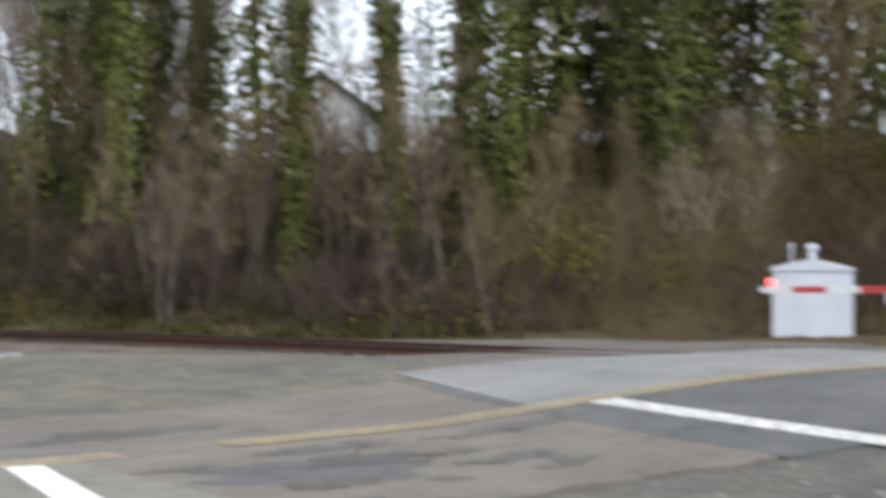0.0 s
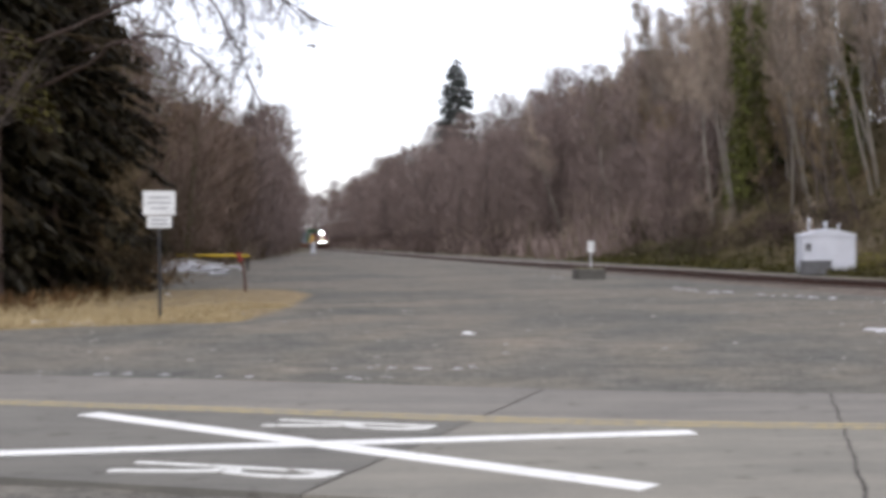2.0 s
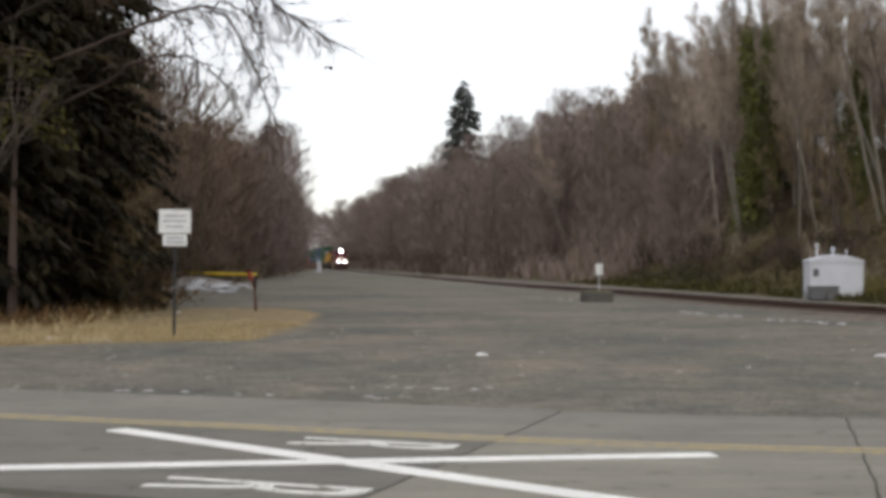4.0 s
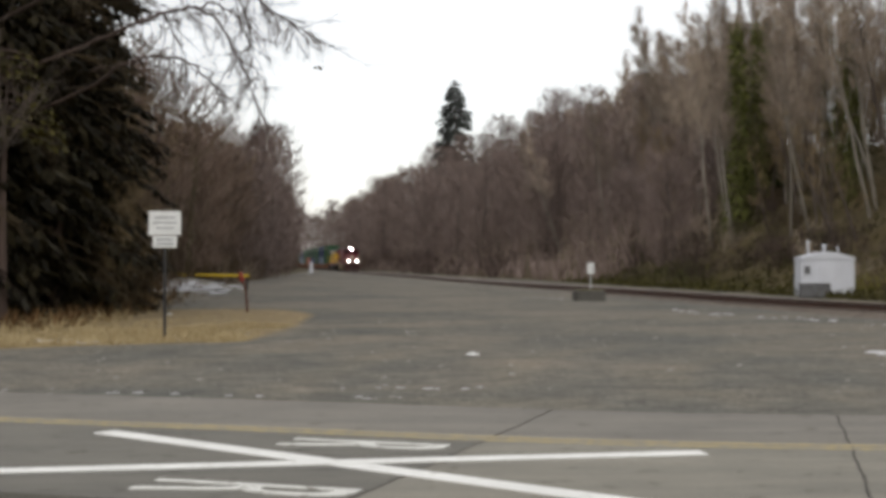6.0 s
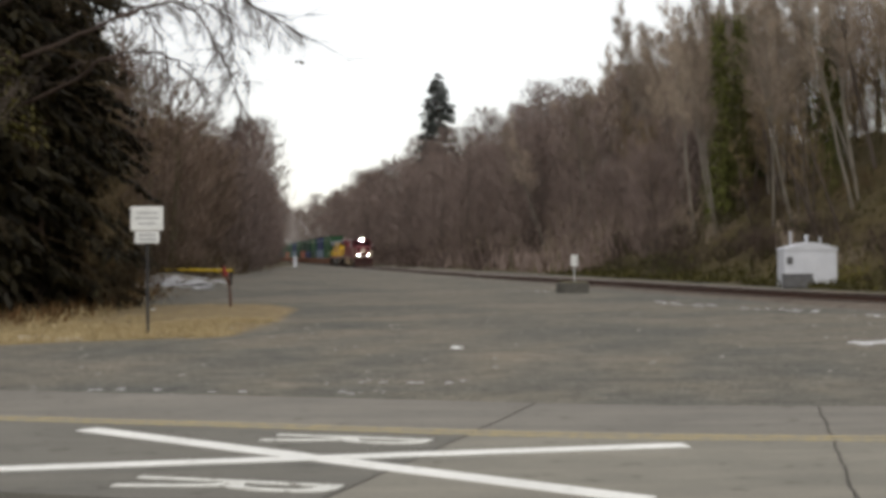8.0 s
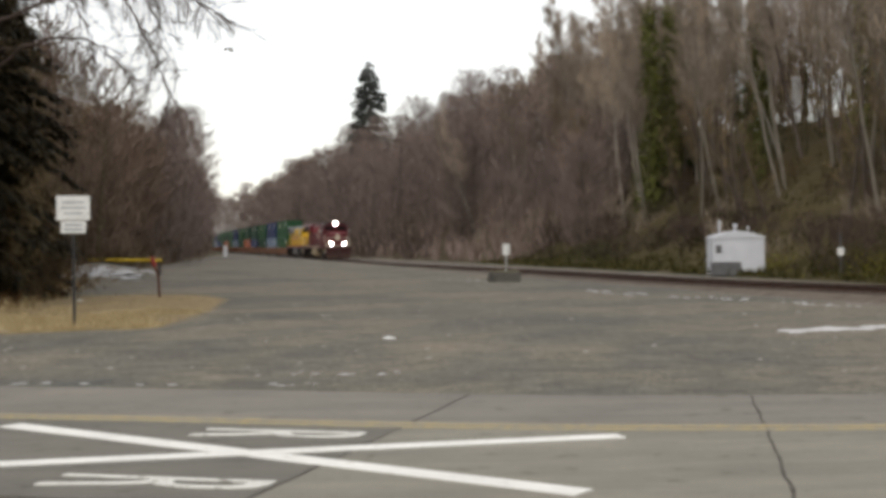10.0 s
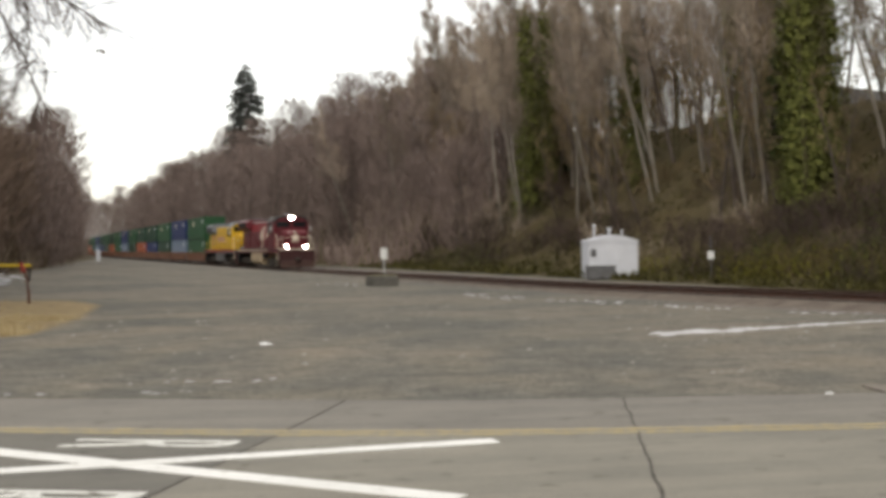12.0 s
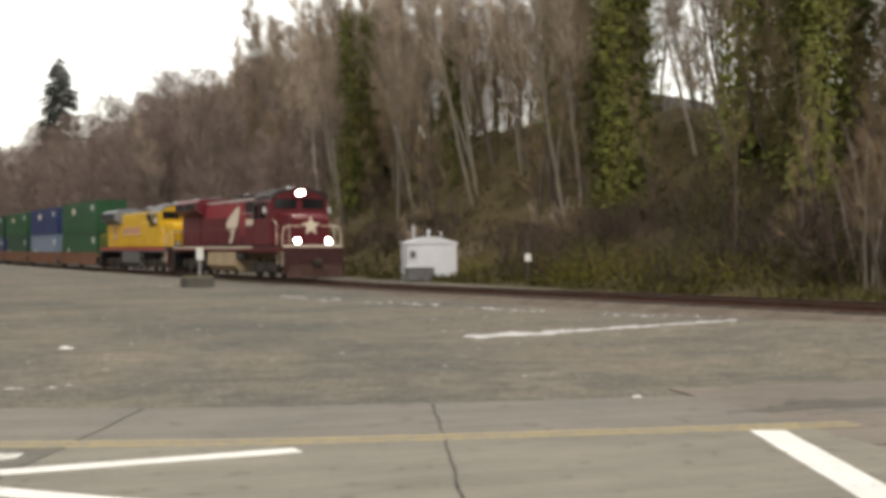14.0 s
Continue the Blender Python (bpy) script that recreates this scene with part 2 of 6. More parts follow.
M_BARK_PALE = worn("pale_alder_bark", (0.14, 0.122, 0.1), (0.26, 0.235, 0.2), 3, 0.95, vary=0.3, stretch=(1, 1, 0.25))
M_BARK = worn("grey_brown_bark", (0.07, 0.055, 0.045), (0.14, 0.115, 0.1), 3, 0.95, vary=0.3, stretch=(1, 1, 0.25))
M_BARK_MOSS = worn("mossy_bark", (0.06, 0.055, 0.025), (0.12, 0.105, 0.06), 2, 0.95, vary=0.3)
M_TWIG = leafy("bare_twigs", (0.2, 0.157, 0.122), (0.38, 0.312, 0.248))
M_TWIG_WARM = leafy("warm_brown_twigs", (0.125, 0.09, 0.05), (0.26, 0.195, 0.115))
# Brush and dark twigs are darkened for canopy shade the bare crowns don't cast.
M_BRUSH = leafy("brown_brush_stems", (0.05, 0.036, 0.02), (0.115, 0.084, 0.047))
M_TWIG_DARK = leafy("dark_purple_brown_twigs", (0.038, 0.027, 0.023), (0.092, 0.066, 0.056))
M_CAPRED = worn("faded_red_cap", (0.2, 0.03, 0.025), (0.3, 0.05, 0.04), 6, 0.7)
# Greyer than the near twigs: atmospheric haze is put into this colour.
M_TWIG_FAR = leafy("haze_greyed_far_twigs", (0.14, 0.106, 0.095), (0.22, 0.17, 0.152), 0.2)
M_TWIG_MID = leafy("mauve_brown_twigs", (0.12, 0.083, 0.063), (0.2, 0.145, 0.112), 0.25)
M_IVY = leafy("ivy_leaves", (0.08, 0.088, 0.024), (0.17, 0.178, 0.052))
# The skyline fir's needles: bluish distance haze is mixed into the green.
M_FIR_HAZED = leafy("haze_blued_fir_needles", (0.03, 0.036, 0.033), (0.072, 0.08, 0.074))
M_BUSH = leafy("dark_bush_leaves", (0.026, 0.029, 0.008), (0.08, 0.082, 0.023))
M_FIR = leafy("fir_needles", (0.024, 0.036, 0.012), (0.065, 0.08, 0.026))
# Near-black, below real foliage: the deep shade between boughs is put into the colour.
M_CEDAR = leafy("shade_darkened_cedar_sprays", (0.007, 0.006, 0.003), (0.032, 0.025, 0.010))
M_OLIVE = leafy("olive_cedar_sprays", (0.022, 0.02, 0.005), (0.068, 0.058, 0.013))
M_MOSS = leafy("yellow_green_brush", (0.075, 0.074, 0.012), (0.185, 0.172, 0.028))
M_UNDERGROWTH = leafy("brown_green_undergrowth", (0.028, 0.026, 0.008), (0.072, 0.064, 0.019))
M_BRACKEN = leafy("dead_bracken", (0.11, 0.055, 0.022), (0.24, 0.14, 0.06))
M_GRASS = leafy("dry_grass_blades", (0.3, 0.22, 0.11), (0.56, 0.46, 0.27))
M_RED = worn("maroon_locomotive_paint", (0.095, 0.011, 0.017), (0.13, 0.014, 0.022), 0.6, 0.45, relief=0.02)
M_REDB = worn("bright_red_paint", (0.23, 0.022, 0.03), (0.28, 0.03, 0.04), 0.6, 0.45, relief=0.02)
M_CREAM = worn("cream_paint", (0.6, 0.53, 0.42), (0.7, 0.63, 0.52), 1.2, 0.5, relief=0.02)
M_TANSILL = worn("tan_sill_paint", (0.33, 0.25, 0.16), (0.42, 0.33, 0.22), 1.2, 0.6, relief=0.02)
M_YEL = worn("armour_yellow_paint", (0.58, 0.35, 0.02), (0.66, 0.41, 0.03), 0.6, 0.45, relief=0.02)
M_GREYROOF = worn("grey_roof_paint", (0.14, 0.15, 0.17), (0.22, 0.23, 0.25), 1.0, 0.6, relief=0.05)
M_GLASS = node_mat("dark_cab_glass", 0.08)[0]
M_GLASS.node_tree.nodes["Principled BSDF"].inputs["Base Color"].default_value = (0.012, 0.014, 0.016, 1)
M_STEEL = worn("grimy_wheel_steel", (0.03, 0.025, 0.022), (0.07, 0.06, 0.05), 3, 0.75, 0.3)
M_BOXGREEN = worn("green_container_steel", (0.012, 0.06, 0.024), (0.018, 0.085, 0.034), 0.5, 0.55, relief=0.03)
M_BOXGREEN2 = worn("dark_green_container_steel", (0.009, 0.038, 0.024), (0.015, 0.055, 0.032), 0.5, 0.55, relief=0.03)
M_BOXBLUE = worn("blue_container_steel", (0.012, 0.024, 0.085), (0.022, 0.038, 0.125), 0.5, 0.55, relief=0.03)
M_BOXORANGE = worn("orange_container_steel", (0.3, 0.07, 0.03), (0.37, 0.1, 0.045), 0.5, 0.55, relief=0.03)
M_BOXGREY = worn("pale_blue_grey_container_steel", (0.12, 0.17, 0.24), (0.17, 0.22, 0.3), 0.5, 0.55, relief=0.03)
M_WELL = worn("rusty_brown_well_car", (0.14, 0.065, 0.04), (0.22, 0.11, 0.07), 1.0, 0.75)
M_HEADLIGHT = glow("headlight_beam", (1.0, 0.97, 0.95), 110.0)
M_REDLAMP = glow("red_flasher", (1.0, 0.07, 0.07), 6.0)
M_REDLAMP_DIM = glow("red_flasher_dimming", (0.6, 0.02, 0.03), 0.12)


# ---- mesh helpers ----
def part(name, bm, material, parent=None, label=""):
    me = bpy.data.meshes.new(name)
    bm.to_mesh(me)
    bm.free()
    for k in (material if isinstance(material, (list, tuple)) else (material,)):
        me.materials.append(k)
    ob = new(name, me)
    if parent is not None:
        ob.parent = parent
    if label:
        ob["label"] = label
    return ob


def thing(name, label, category, at=None, group="", kind=""):
    e = new(name)
    e.empty_display_size = 0.3
    if at is not None:
        e.matrix_basis = at
    return tagged(e, label, category, group, kind)


def box(bm, x0, x1, y0, y1, z0, z1, bevel=0.0):
    vs = [bm.verts.new((x, y, z)) for x in (x0, x1) for y in (y0, y1) for z in (z0, z1)]
    fs = [bm.faces.new([vs[i] for i in q]) for q in
          ((0, 1, 3, 2), (4, 6, 7, 5), (0, 4, 5, 1), (2, 3, 7, 6), (0, 2, 6, 4), (1, 5, 7, 3))]
    if bevel:
        es = list({e for f in fs for e in f.edges})
        bmesh.ops.bevel(bm, geom=es, offset=bevel, segments=1, affect="EDGES")
    return bm


def boxed(*a, bevel=0.0):
    return box(bmesh.new(), *a, bevel=bevel)


def tube(bm, pts, radii, sides=6, cap=True):
    """A tapered tube along points."""
    rings = []
    for i, p in enumerate(pts):
        p = Vector(p)
        a = Vector(pts[max(i - 1, 0)])
        b = Vector(pts[min(i + 1, len(pts) - 1)])
        d = (b - a).normalized() if (b - a).length > 1e-9 else Vector((0, 0, 1))
        s = d.orthogonal().normalized()
        t = d.cross(s)
        r = radii[i] if isinstance(radii, (list, tuple)) else radii
        rings.append([bm.verts.new(p + r * (math.cos(k * 2 * math.pi / sides) * s + math.sin(k * 2 * math.pi / sides) * t))
                      for k in range(sides)])
    for a, b in zip(rings, rings[1:]):
        # keep the rings from twisting against one another
        o = min(range(sides), key=lambda k: (b[k].co - a[0].co).length)
        for k in range(sides):
            bm.faces.new((a[k], a[(k + 1) % sides], b[(k + 1 + o) % sides], b[(k + o) % sides]))
    if cap and sides > 2:
        bm.faces.new(list(reversed(rings[0])))
        bm.faces.new(rings[-1])
    return bm


def tubed(pts, radii, sides=8):
    return tube(bmesh.new(), pts, radii, sides)


def prism(bm, outline, y0, y1):
    """An outline in x and z, drawn out along y."""
    a = [bm.verts.new((x, y0, z)) for x, z in outline]
    b = [bm.verts.new((x, y1, z)) for x, z in outline]
    bm.faces.new(a)
    bm.faces.new(list(reversed(b)))
    for i in range(len(a)):
        j = (i + 1) % len(a)
        bm.faces.new((a[j], a[i], b[i], b[j]))
    bmesh.ops.recalc_face_normals(bm, faces=bm.faces)
    return bm


def sheet(points, thick):
    """A flat slab with the given top corners (in order) and thickness."""
    bm = bmesh.new()
    a = [bm.verts.new(p) for p in points]
    b = [bm.verts.new(Vector(p) - Vector((0, 0, thick))) for p in points]
    bm.faces.new(a)
    bm.faces.new(list(reversed(b)))
    for i in range(len(a)):
        j = (i + 1) % len(a)
        bm.faces.new((a[j], a[i], b[i], b[j]))
    bmesh.ops.recalc_face_normals(bm, faces=bm.faces)
    return bm


# ---- ground ----
def spaced(lo, hi, near_lo, near_hi, step, grow=1.13):
    v, s = [near_lo], step
    while v[-1] < near_hi:
        v.append(v[-1] + step)
    while v[-1] < hi:
        s *= grow
        v.append(v[-1] + s)
    s = step
    while v[0] > lo:
        s *= grow
        v.insert(0, v[0] - s)
    return v


def grass_cover(x, y):
    """The dry verge round the sign and the post, in front of the near woods."""
    edge_x = -2.9 - 0.045 * max(0.0, 36 - y) ** 1.25 - 0.22 * max(0.0, y - 43)
    near = 26.3 + 0.5 * min(3.6, max(0.0, x + 8))
    k = smooth(edge_x + 0.9, edge_x - 0.7, x) * smooth(near - 0.6, near + 0.8, y) * (1 - smooth(46, 51, y))
    return k * (1 - smooth(-16, -24, x))


def litter_cover(x, y):
    u = x - track_x(y)
    right = smooth(3.0, 6.5, u) if y > 24 else smooth(6.0, 9.0, u)
    edge = -11.5 - 0.033 * max(0, y - 60) if y > 45 else -9.5 - 1.5 * smooth(25, 45, y)
    left = smooth(edge + 1.5, edge - 1.5, x) * smooth(27, 33, y + 0.1 * x)
    return max(right * smooth(-40, 16, y + 0.5 * u), left)


def wheel_ruts(x, y):
    """Where turning vehicles have dragged pale and brown arcs over the gravel."""
    r = math.hypot(x - 11.0, (y - 17.0) * 0.75)
    a = math.atan2(y - 17.0, x - 11.0)
    k = noise.noise((r * 0.75, a * 1.1, 3)) + 0.7 * noise.noise((r * 1.9, a * 1.6, 8))
    return 0.5 + 0.55 * k


def build_ground():
    xs = spaced(-1500, 1500, -16, 44, 0.5)
    ys = spaced(-600, 2600, -4, 90, 0.5)
    verts = [(x, y, bumpy(x, y)) for y in ys for x in xs]
    w = len(xs)
    faces = [(j * w + i, j * w + i + 1, (j + 1) * w + i + 1, (j + 1) * w + i) for j in range(len(ys) - 1) for i in range(w - 1)]
    me = bpy.data.meshes.new("ground")
    me.from_pydata(verts, [], faces)
    cover = me.attributes.new("cover", "FLOAT_COLOR", "POINT")
    cols = np.zeros((len(verts), 4), dtype=np.float32)
    for i, (x, y, z) in enumerate(verts):
        u = abs((x - track_x(y)) * 0.9925)
        bal = (1 - smooth(2.6, 4.4, u)) if y > 14 else 0
        cols[i] = (grass_cover(x, y), litter_cover(x, y), bal, 1)
    cover.data.foreach_set("color", cols.ravel())
    ruts = me.attributes.new("ruts", "FLOAT", "POINT")
    ruts.data.foreach_set("value", [wheel_ruts(x, y) for x, y, z in verts])
    me.polygons.foreach_set("use_smooth", [True] * len(faces))
    me.materials.append(M_GROUND)
    tagged(new("ground", me), "packed grey gravel lot with dry verge and wooded bank", "ground", kind="structure")


build_ground()


# ---- road ----
def strip(x0, x1, off0, off1, lift, thick=0.14, step=0.7, skew0=0.0, skew1=0.0, ragged=0.0):
    """A slab of road from x0 to x1 along the yellow line, off0 to off1 across it, following its bends and hump."""
    n = max(1, int((min(x1, 30) - max(x0, -14)) / step)) + 2
    m = max(1, int(abs(off1 - off0) / 0.6))
    bm = bmesh.new()
    rows = []
    for i in range(n + 1):
        top, low = [], []
        for j in range(m + 1):
            o = off0 + (off1 - off0) * j / m
            if ragged and j in (0, m):
                o += ragged * (noise.noise((i * 0.31, j, 2)) + 0.3 * noise.noise((i * 1.1, j, 7)))
            p = on_road(x0 + skew0 * o + (x1 - x0 + (skew1 - skew0) * o) * i / n, o, lift)
            top.append(bm.verts.new(p))
            low.append(bm.verts.new(p - Vector((0, 0, thick))))
        rows.append((top, low))
    for (a, c), (b, d) in zip(rows, rows[1:]):
        for j in range(m):
            bm.faces.new((a[j], b[j], b[j + 1], a[j + 1]))
        bm.faces.new((a[0], c[0], d[0], b[0]))
        bm.faces.new((a[m], b[m], d[m], c[m]))
    for a, c in (rows[0], rows[-1]):
        for j in range(m):
            bm.faces.new((a[j], a[j + 1], c[j + 1], c[j]))
    bmesh.ops.recalc_face_normals(bm, faces=bm.faces)
    return bm


LANE, FAR = -3.72, 2.78
J1, J2, J3 = 0.76, 4.0, 7.5
SKEW = {J1: 0.045, J2: 0.12}     # the slabs' joints run a little askew to the road


def bar(a, b, wide, lift=0.04):
    """A painted bar between two points of the plan, lying on the road."""
    a, b = Vector((*a, 0)), Vector((*b, 0))
    d = (b - a).normalized()
    side = Vector((-d.y, d.x, 0)) * wide / 2
    bm = bmesh.new()
    n = max(2, int((b - a).length / 0.5))
    rows = []
    for i in range(n + 1):
        ring = []
        for k in (-1, 1):
            p = a.lerp(b, i / n) + side * k * (1 + 0.06 * noise.noise((i * 0.7, k, a.x)))
            z = ground_z(p.x, p.y) + lift
            ring += [bm.verts.new((p.x, p.y, z)), bm.verts.new((p.x, p.y, z - 0.012))]
        rows.append(ring)
    for p, q in zip(rows, rows[1:]):
        for f in ((p[0], q[0], q[2], p[2]), (p[0], p[1], q[1], q[0]), (p[2], q[2], q[3], p[3])):
            bm.faces.new(f)
    for r in (rows[0], rows[-1]):
        bm.faces.new((r[0], r[2], r[3], r[1]))
    bmesh.ops.recalc_face_normals(bm, faces=bm.faces)
    return bm


def build_road():
    road = thing("road", "two-lane concrete road with a worn yellow centre line", "road", kind="structure")
    g = 0.004
    for a, b in ((-150, -24), (-24, -9), (-9, J1), (J1, J2), (J2, J3)):
        k0, k1 = SKEW.get(a, 0.0), SKEW.get(b, 0.0)
        part("slab", strip(a + g, b - g, LANE, -0.01, 0.03, skew0=k0, skew1=k1), M_SLAB if a > 0 else M_SLAB_LEFT, road)
        part("slab", strip(a + g, b - g, 0.01, FAR, 0.028, skew0=k0, skew1=k1), M_SLAB_FAR, road)
    part("asphalt", strip(J3 + 0.01, 13.4, LANE - 0.2, FAR + 0.9, 0.022, skew1=0.1, step=0.25, ragged=0.22), M_ASPHALT, road, "old cracked asphalt")
    part("asphalt", strip(30.0, 150, LANE - 0.3, FAR, 0.024), M_ASPHALT_DARK, road, "dark grey asphalt over the crossing")
    part("asphalt", strip(13.41, 30, LANE - 0.3, FAR, 0.024, skew0=0.1, step=0.3, ragged=0.18), M_ASPHALT_DARK, road, "dark grey asphalt over the crossing")
    part("crossing_panel", strip(13.6, 24, 0.2, 4.3, 0.034, skew0=0.14), M_PANEL, road, "pale concrete panel beside the track")
    # the slabs' joints have opened into wandering cracks
    for x in (J1, J2):
        bm = bmesh.new()
        pair = None
        for k in range(45):
            o = LANE + 0.02 + (FAR - LANE - 0.04) * k / 44
            xx = x + SKEW[x] * o + 0.03 * noise.noise((k * 0.25, x, 1)) + 0.008 * noise.noise((k * 1.3, x, 5))
            w = 0.011 + 0.007 * noise.noise((k * 0.8, x, 9))
            q = [bm.verts.new(on_road(xx + v, o, 0.034)) for v in (-w, w)]
            if pair:
                bm.faces.new((pair[0], pair[1], q[1], q[0]))
            pair = q
        part("joint", bm, M_FISSURE, road)
    for a, b, h in ((-150, -14, 0.036), (-14, 8.0, 0.036), (9.2, 30, 0.044), (30, 90, 0.04)):
        for o in (-0.02, 0.2):
            part("centre_line", strip(a, b, o, o + 0.13, h, 0.012), M_YELLOW, road, "worn yellow centre line")
    # the crossing mark in the near lane: a long X between two letters
    part("painted_bar", bar((-2.95, 13.24), (1.78, 9.03), 0.25), M_WHITE, road, "white painted bar of an X")
    part("painted_bar", bar((-3.95, 10.68), (2.62, 11.53), 0.23, 0.045), M_WHITE, road, "white painted bar of an X")
    # stop lines
    part("stop_line", bar((6.98, 11.2), (5.82, 7.75), 0.33), M_WHITE, road, "white painted stop line")
    part("stop_line", bar((14.5, 10.4), (13.6, 6.0), 0.42), M_WHITE_WORN, road, "worn white stop line before the track")
    return road


road = build_road()


# ---- track ----
def track_mesh(profile, off, y0, y1, step, lift=0.0):
    """A profile (across, up) drawn along the track, off metres to its side."""
    bm = bmesh.new()
    rings = []
    y = y0
    side = Vector((TRACK_DIR.y, -TRACK_DIR.x, 0))
    while y <= y1 + 1e-6:
        c = Vector((track_x(y), y, rail_z(y) + lift))
        rings.append([bm.verts.new(c + side * (off + a) + Vector((0, 0, h))) for a, h in profile])
        y += step
    k = len(profile)
    for a, b in zip(rings, rings[1:]):
        for i in range(k):
            bm.faces.new((a[i], a[(i + 1) % k], b[(i + 1) % k], b[i]))
    bm.faces.new(rings[0])
    bm.faces.new(rings[-1])
    bmesh.ops.recalc_face_normals(bm, faces=bm.faces)
    return bm


RAIL = [(-0.07, -0.17), (0.07, -0.17), (0.07, -0.155), (0.012, -0.12), (0.012, -0.05), (0.036, -0.035), (0.036, 0.0),
        (-0.036, 0.0), (-0.036, -0.035), (-0.012, -0.05), (-0.012, -0.12), (-0.07, -0.155)]


def build_track():
    track = thing("railway_track", "single railway track with rusty rails on brown ballast", "railway track", kind="structure")
    for off in (-0.753, 0.753):
        part("rail", track_mesh(RAIL, off, -60, 440, 4), M_RAIL, track, "rusty steel rail")
        part("railhead", track_mesh([(-0.032, 0.004), (0.032, 0.004), (0.032, 0.001), (-0.032, 0.001)], off, -60, 440, 4), M_RAILHEAD, track,
             "polished running surface")
    bm = track_mesh([(-3.3, -0.62), (3.3, -0.62), (1.75, -0.19), (-1.75, -0.19)], 0, 19, 440, 3)
    part("ballast_bed", bm, M_BALLAST, track, "brown crushed stone ballast")
    tie_me = None
    y, count, rest = 18.6, 0, bmesh.new()
    while y < 440:
        m = pose(track_x(y), y, rail_z(y) - 0.285, 0, 0, TRACK_TURN)
        if count < 260:
            if tie_me is None:
                ob = part("tie", boxed(-1.3, 1.3, -0.115, 0.115, 0, 0.125, bevel=0.012), M_TIE, track)
                tie_me = ob.data
            else:
                ob = new("tie", tie_me)
                ob.parent = track
            ob.matrix_basis = m
        else:
            b = boxed(-1.3, 1.3, -0.115, 0.115, 0, 0.125)
            b.transform(m)
            tmp = bpy.data.meshes.new("t")
            b.to_mesh(tmp)
            b.free()
            rest.from_mesh(tmp)
            bpy.data.meshes.remove(tmp)
        y += 0.53
        count += 1
    tagged(part("far_ties", rest, M_TIE, track), kind="stuff")


M_BALLAST = worn("brown_ballast", (0.085, 0.065, 0.052), (0.17, 0.14, 0.115), 1.2, 0.95, grain=14, relief=0.9)
build_track()


# ---- train ----
# Each vehicle's own space: y forward, origin on the rail head under its front end.
M_PLOUGH = worn("grimy_dark_red_plough", (0.05, 0.025, 0.022), (0.09, 0.05, 0.042), 2, 0.7)
M_PILOT = worn("grimy_maroon_pilot", (0.03, 0.012, 0.012), (0.06, 0.02, 0.02), 2, 0.8)


def wheelset(parent, y, r=0.53, gauge=0.76):
    for s in (-1, 1):
        bm = bmesh.new()
        tube(bm, [(s * (gauge - 0.03), y, r), (s * (gauge + 0.1), y, r)], r, 16)
        part("wheel", bm, M_STEEL, parent)
    part("axle", tubed([(-gauge, y, r), (gauge, y, r)], 0.09, 8), M_STEEL, parent)


def truck(parent, y0, axles, pitch, frame_mat, r=0.53):
    """A bogie: frame, wheels, axle boxes."""
    y1 = y0 - pitch * (axles - 1)
    t = part("truck_frame", bmesh.new(), frame_mat, parent, "grimy steel bogie frame")
    bm = bmesh.new()
    for s in (-1, 1):
        x0, x1 = sorted((s * 1.0, s * 1.16))
        prism_pts = [(y0 + 0.75, 0.62), (y0 + 0.6, 0.85), (y1 - 0.6, 0.85), (y1 - 0.75, 0.62), (y1 - 0.3, 0.5), (y1 + 0.4, 0.36), (y0 - 0.4, 0.36), (y0 + 0.3, 0.5)]
        a = [bm.verts.new((x0, yy, z)) for yy, z in prism_pts]
        b = [bm.verts.new((x1, yy, z)) for yy, z in prism_pts]
        bm.faces.new(a), bm.faces.new(list(reversed(b)))
        for i in range(len(a)):
            j = (i + 1) % len(a)
            bm.faces.new((a[j], a[i], b[i], b[j]))
        for k in range(axles):
            yy = y0 - pitch * k
            xa, xb = sorted((s * 1.14, s * 1.3))
            box(bm, xa, xb, yy - 0.2, yy + 0.2, r - 0.2, r + 0.22, 0.03)
    mid = (y0 + y1) / 2 + (0.0 if axles == 1 else pitch / 2)
    box(bm, -1.08, 1.08, mid - 0.12, mid + 0.12, 0.64, 0.8)
    bmesh.ops.recalc_face_normals(bm, faces=bm.faces)
    bm.to_mesh(t.data)
    bm.free()
    for k in range(axles):
        wheelset(parent, y0 - pitch * k, r)
    return t


def star(cx, cz, r, y, thick=0.02):
    bm = bmesh.new()
    pts = []
    for k in range(10):
        a = math.pi / 2 + k * math.pi / 5
        q = r if k % 2 == 0 else r * 0.42
        pts.append((cx + q * math.cos(a), cz + q * math.sin(a)))
    return prism(bm, pts, y, y + thick)


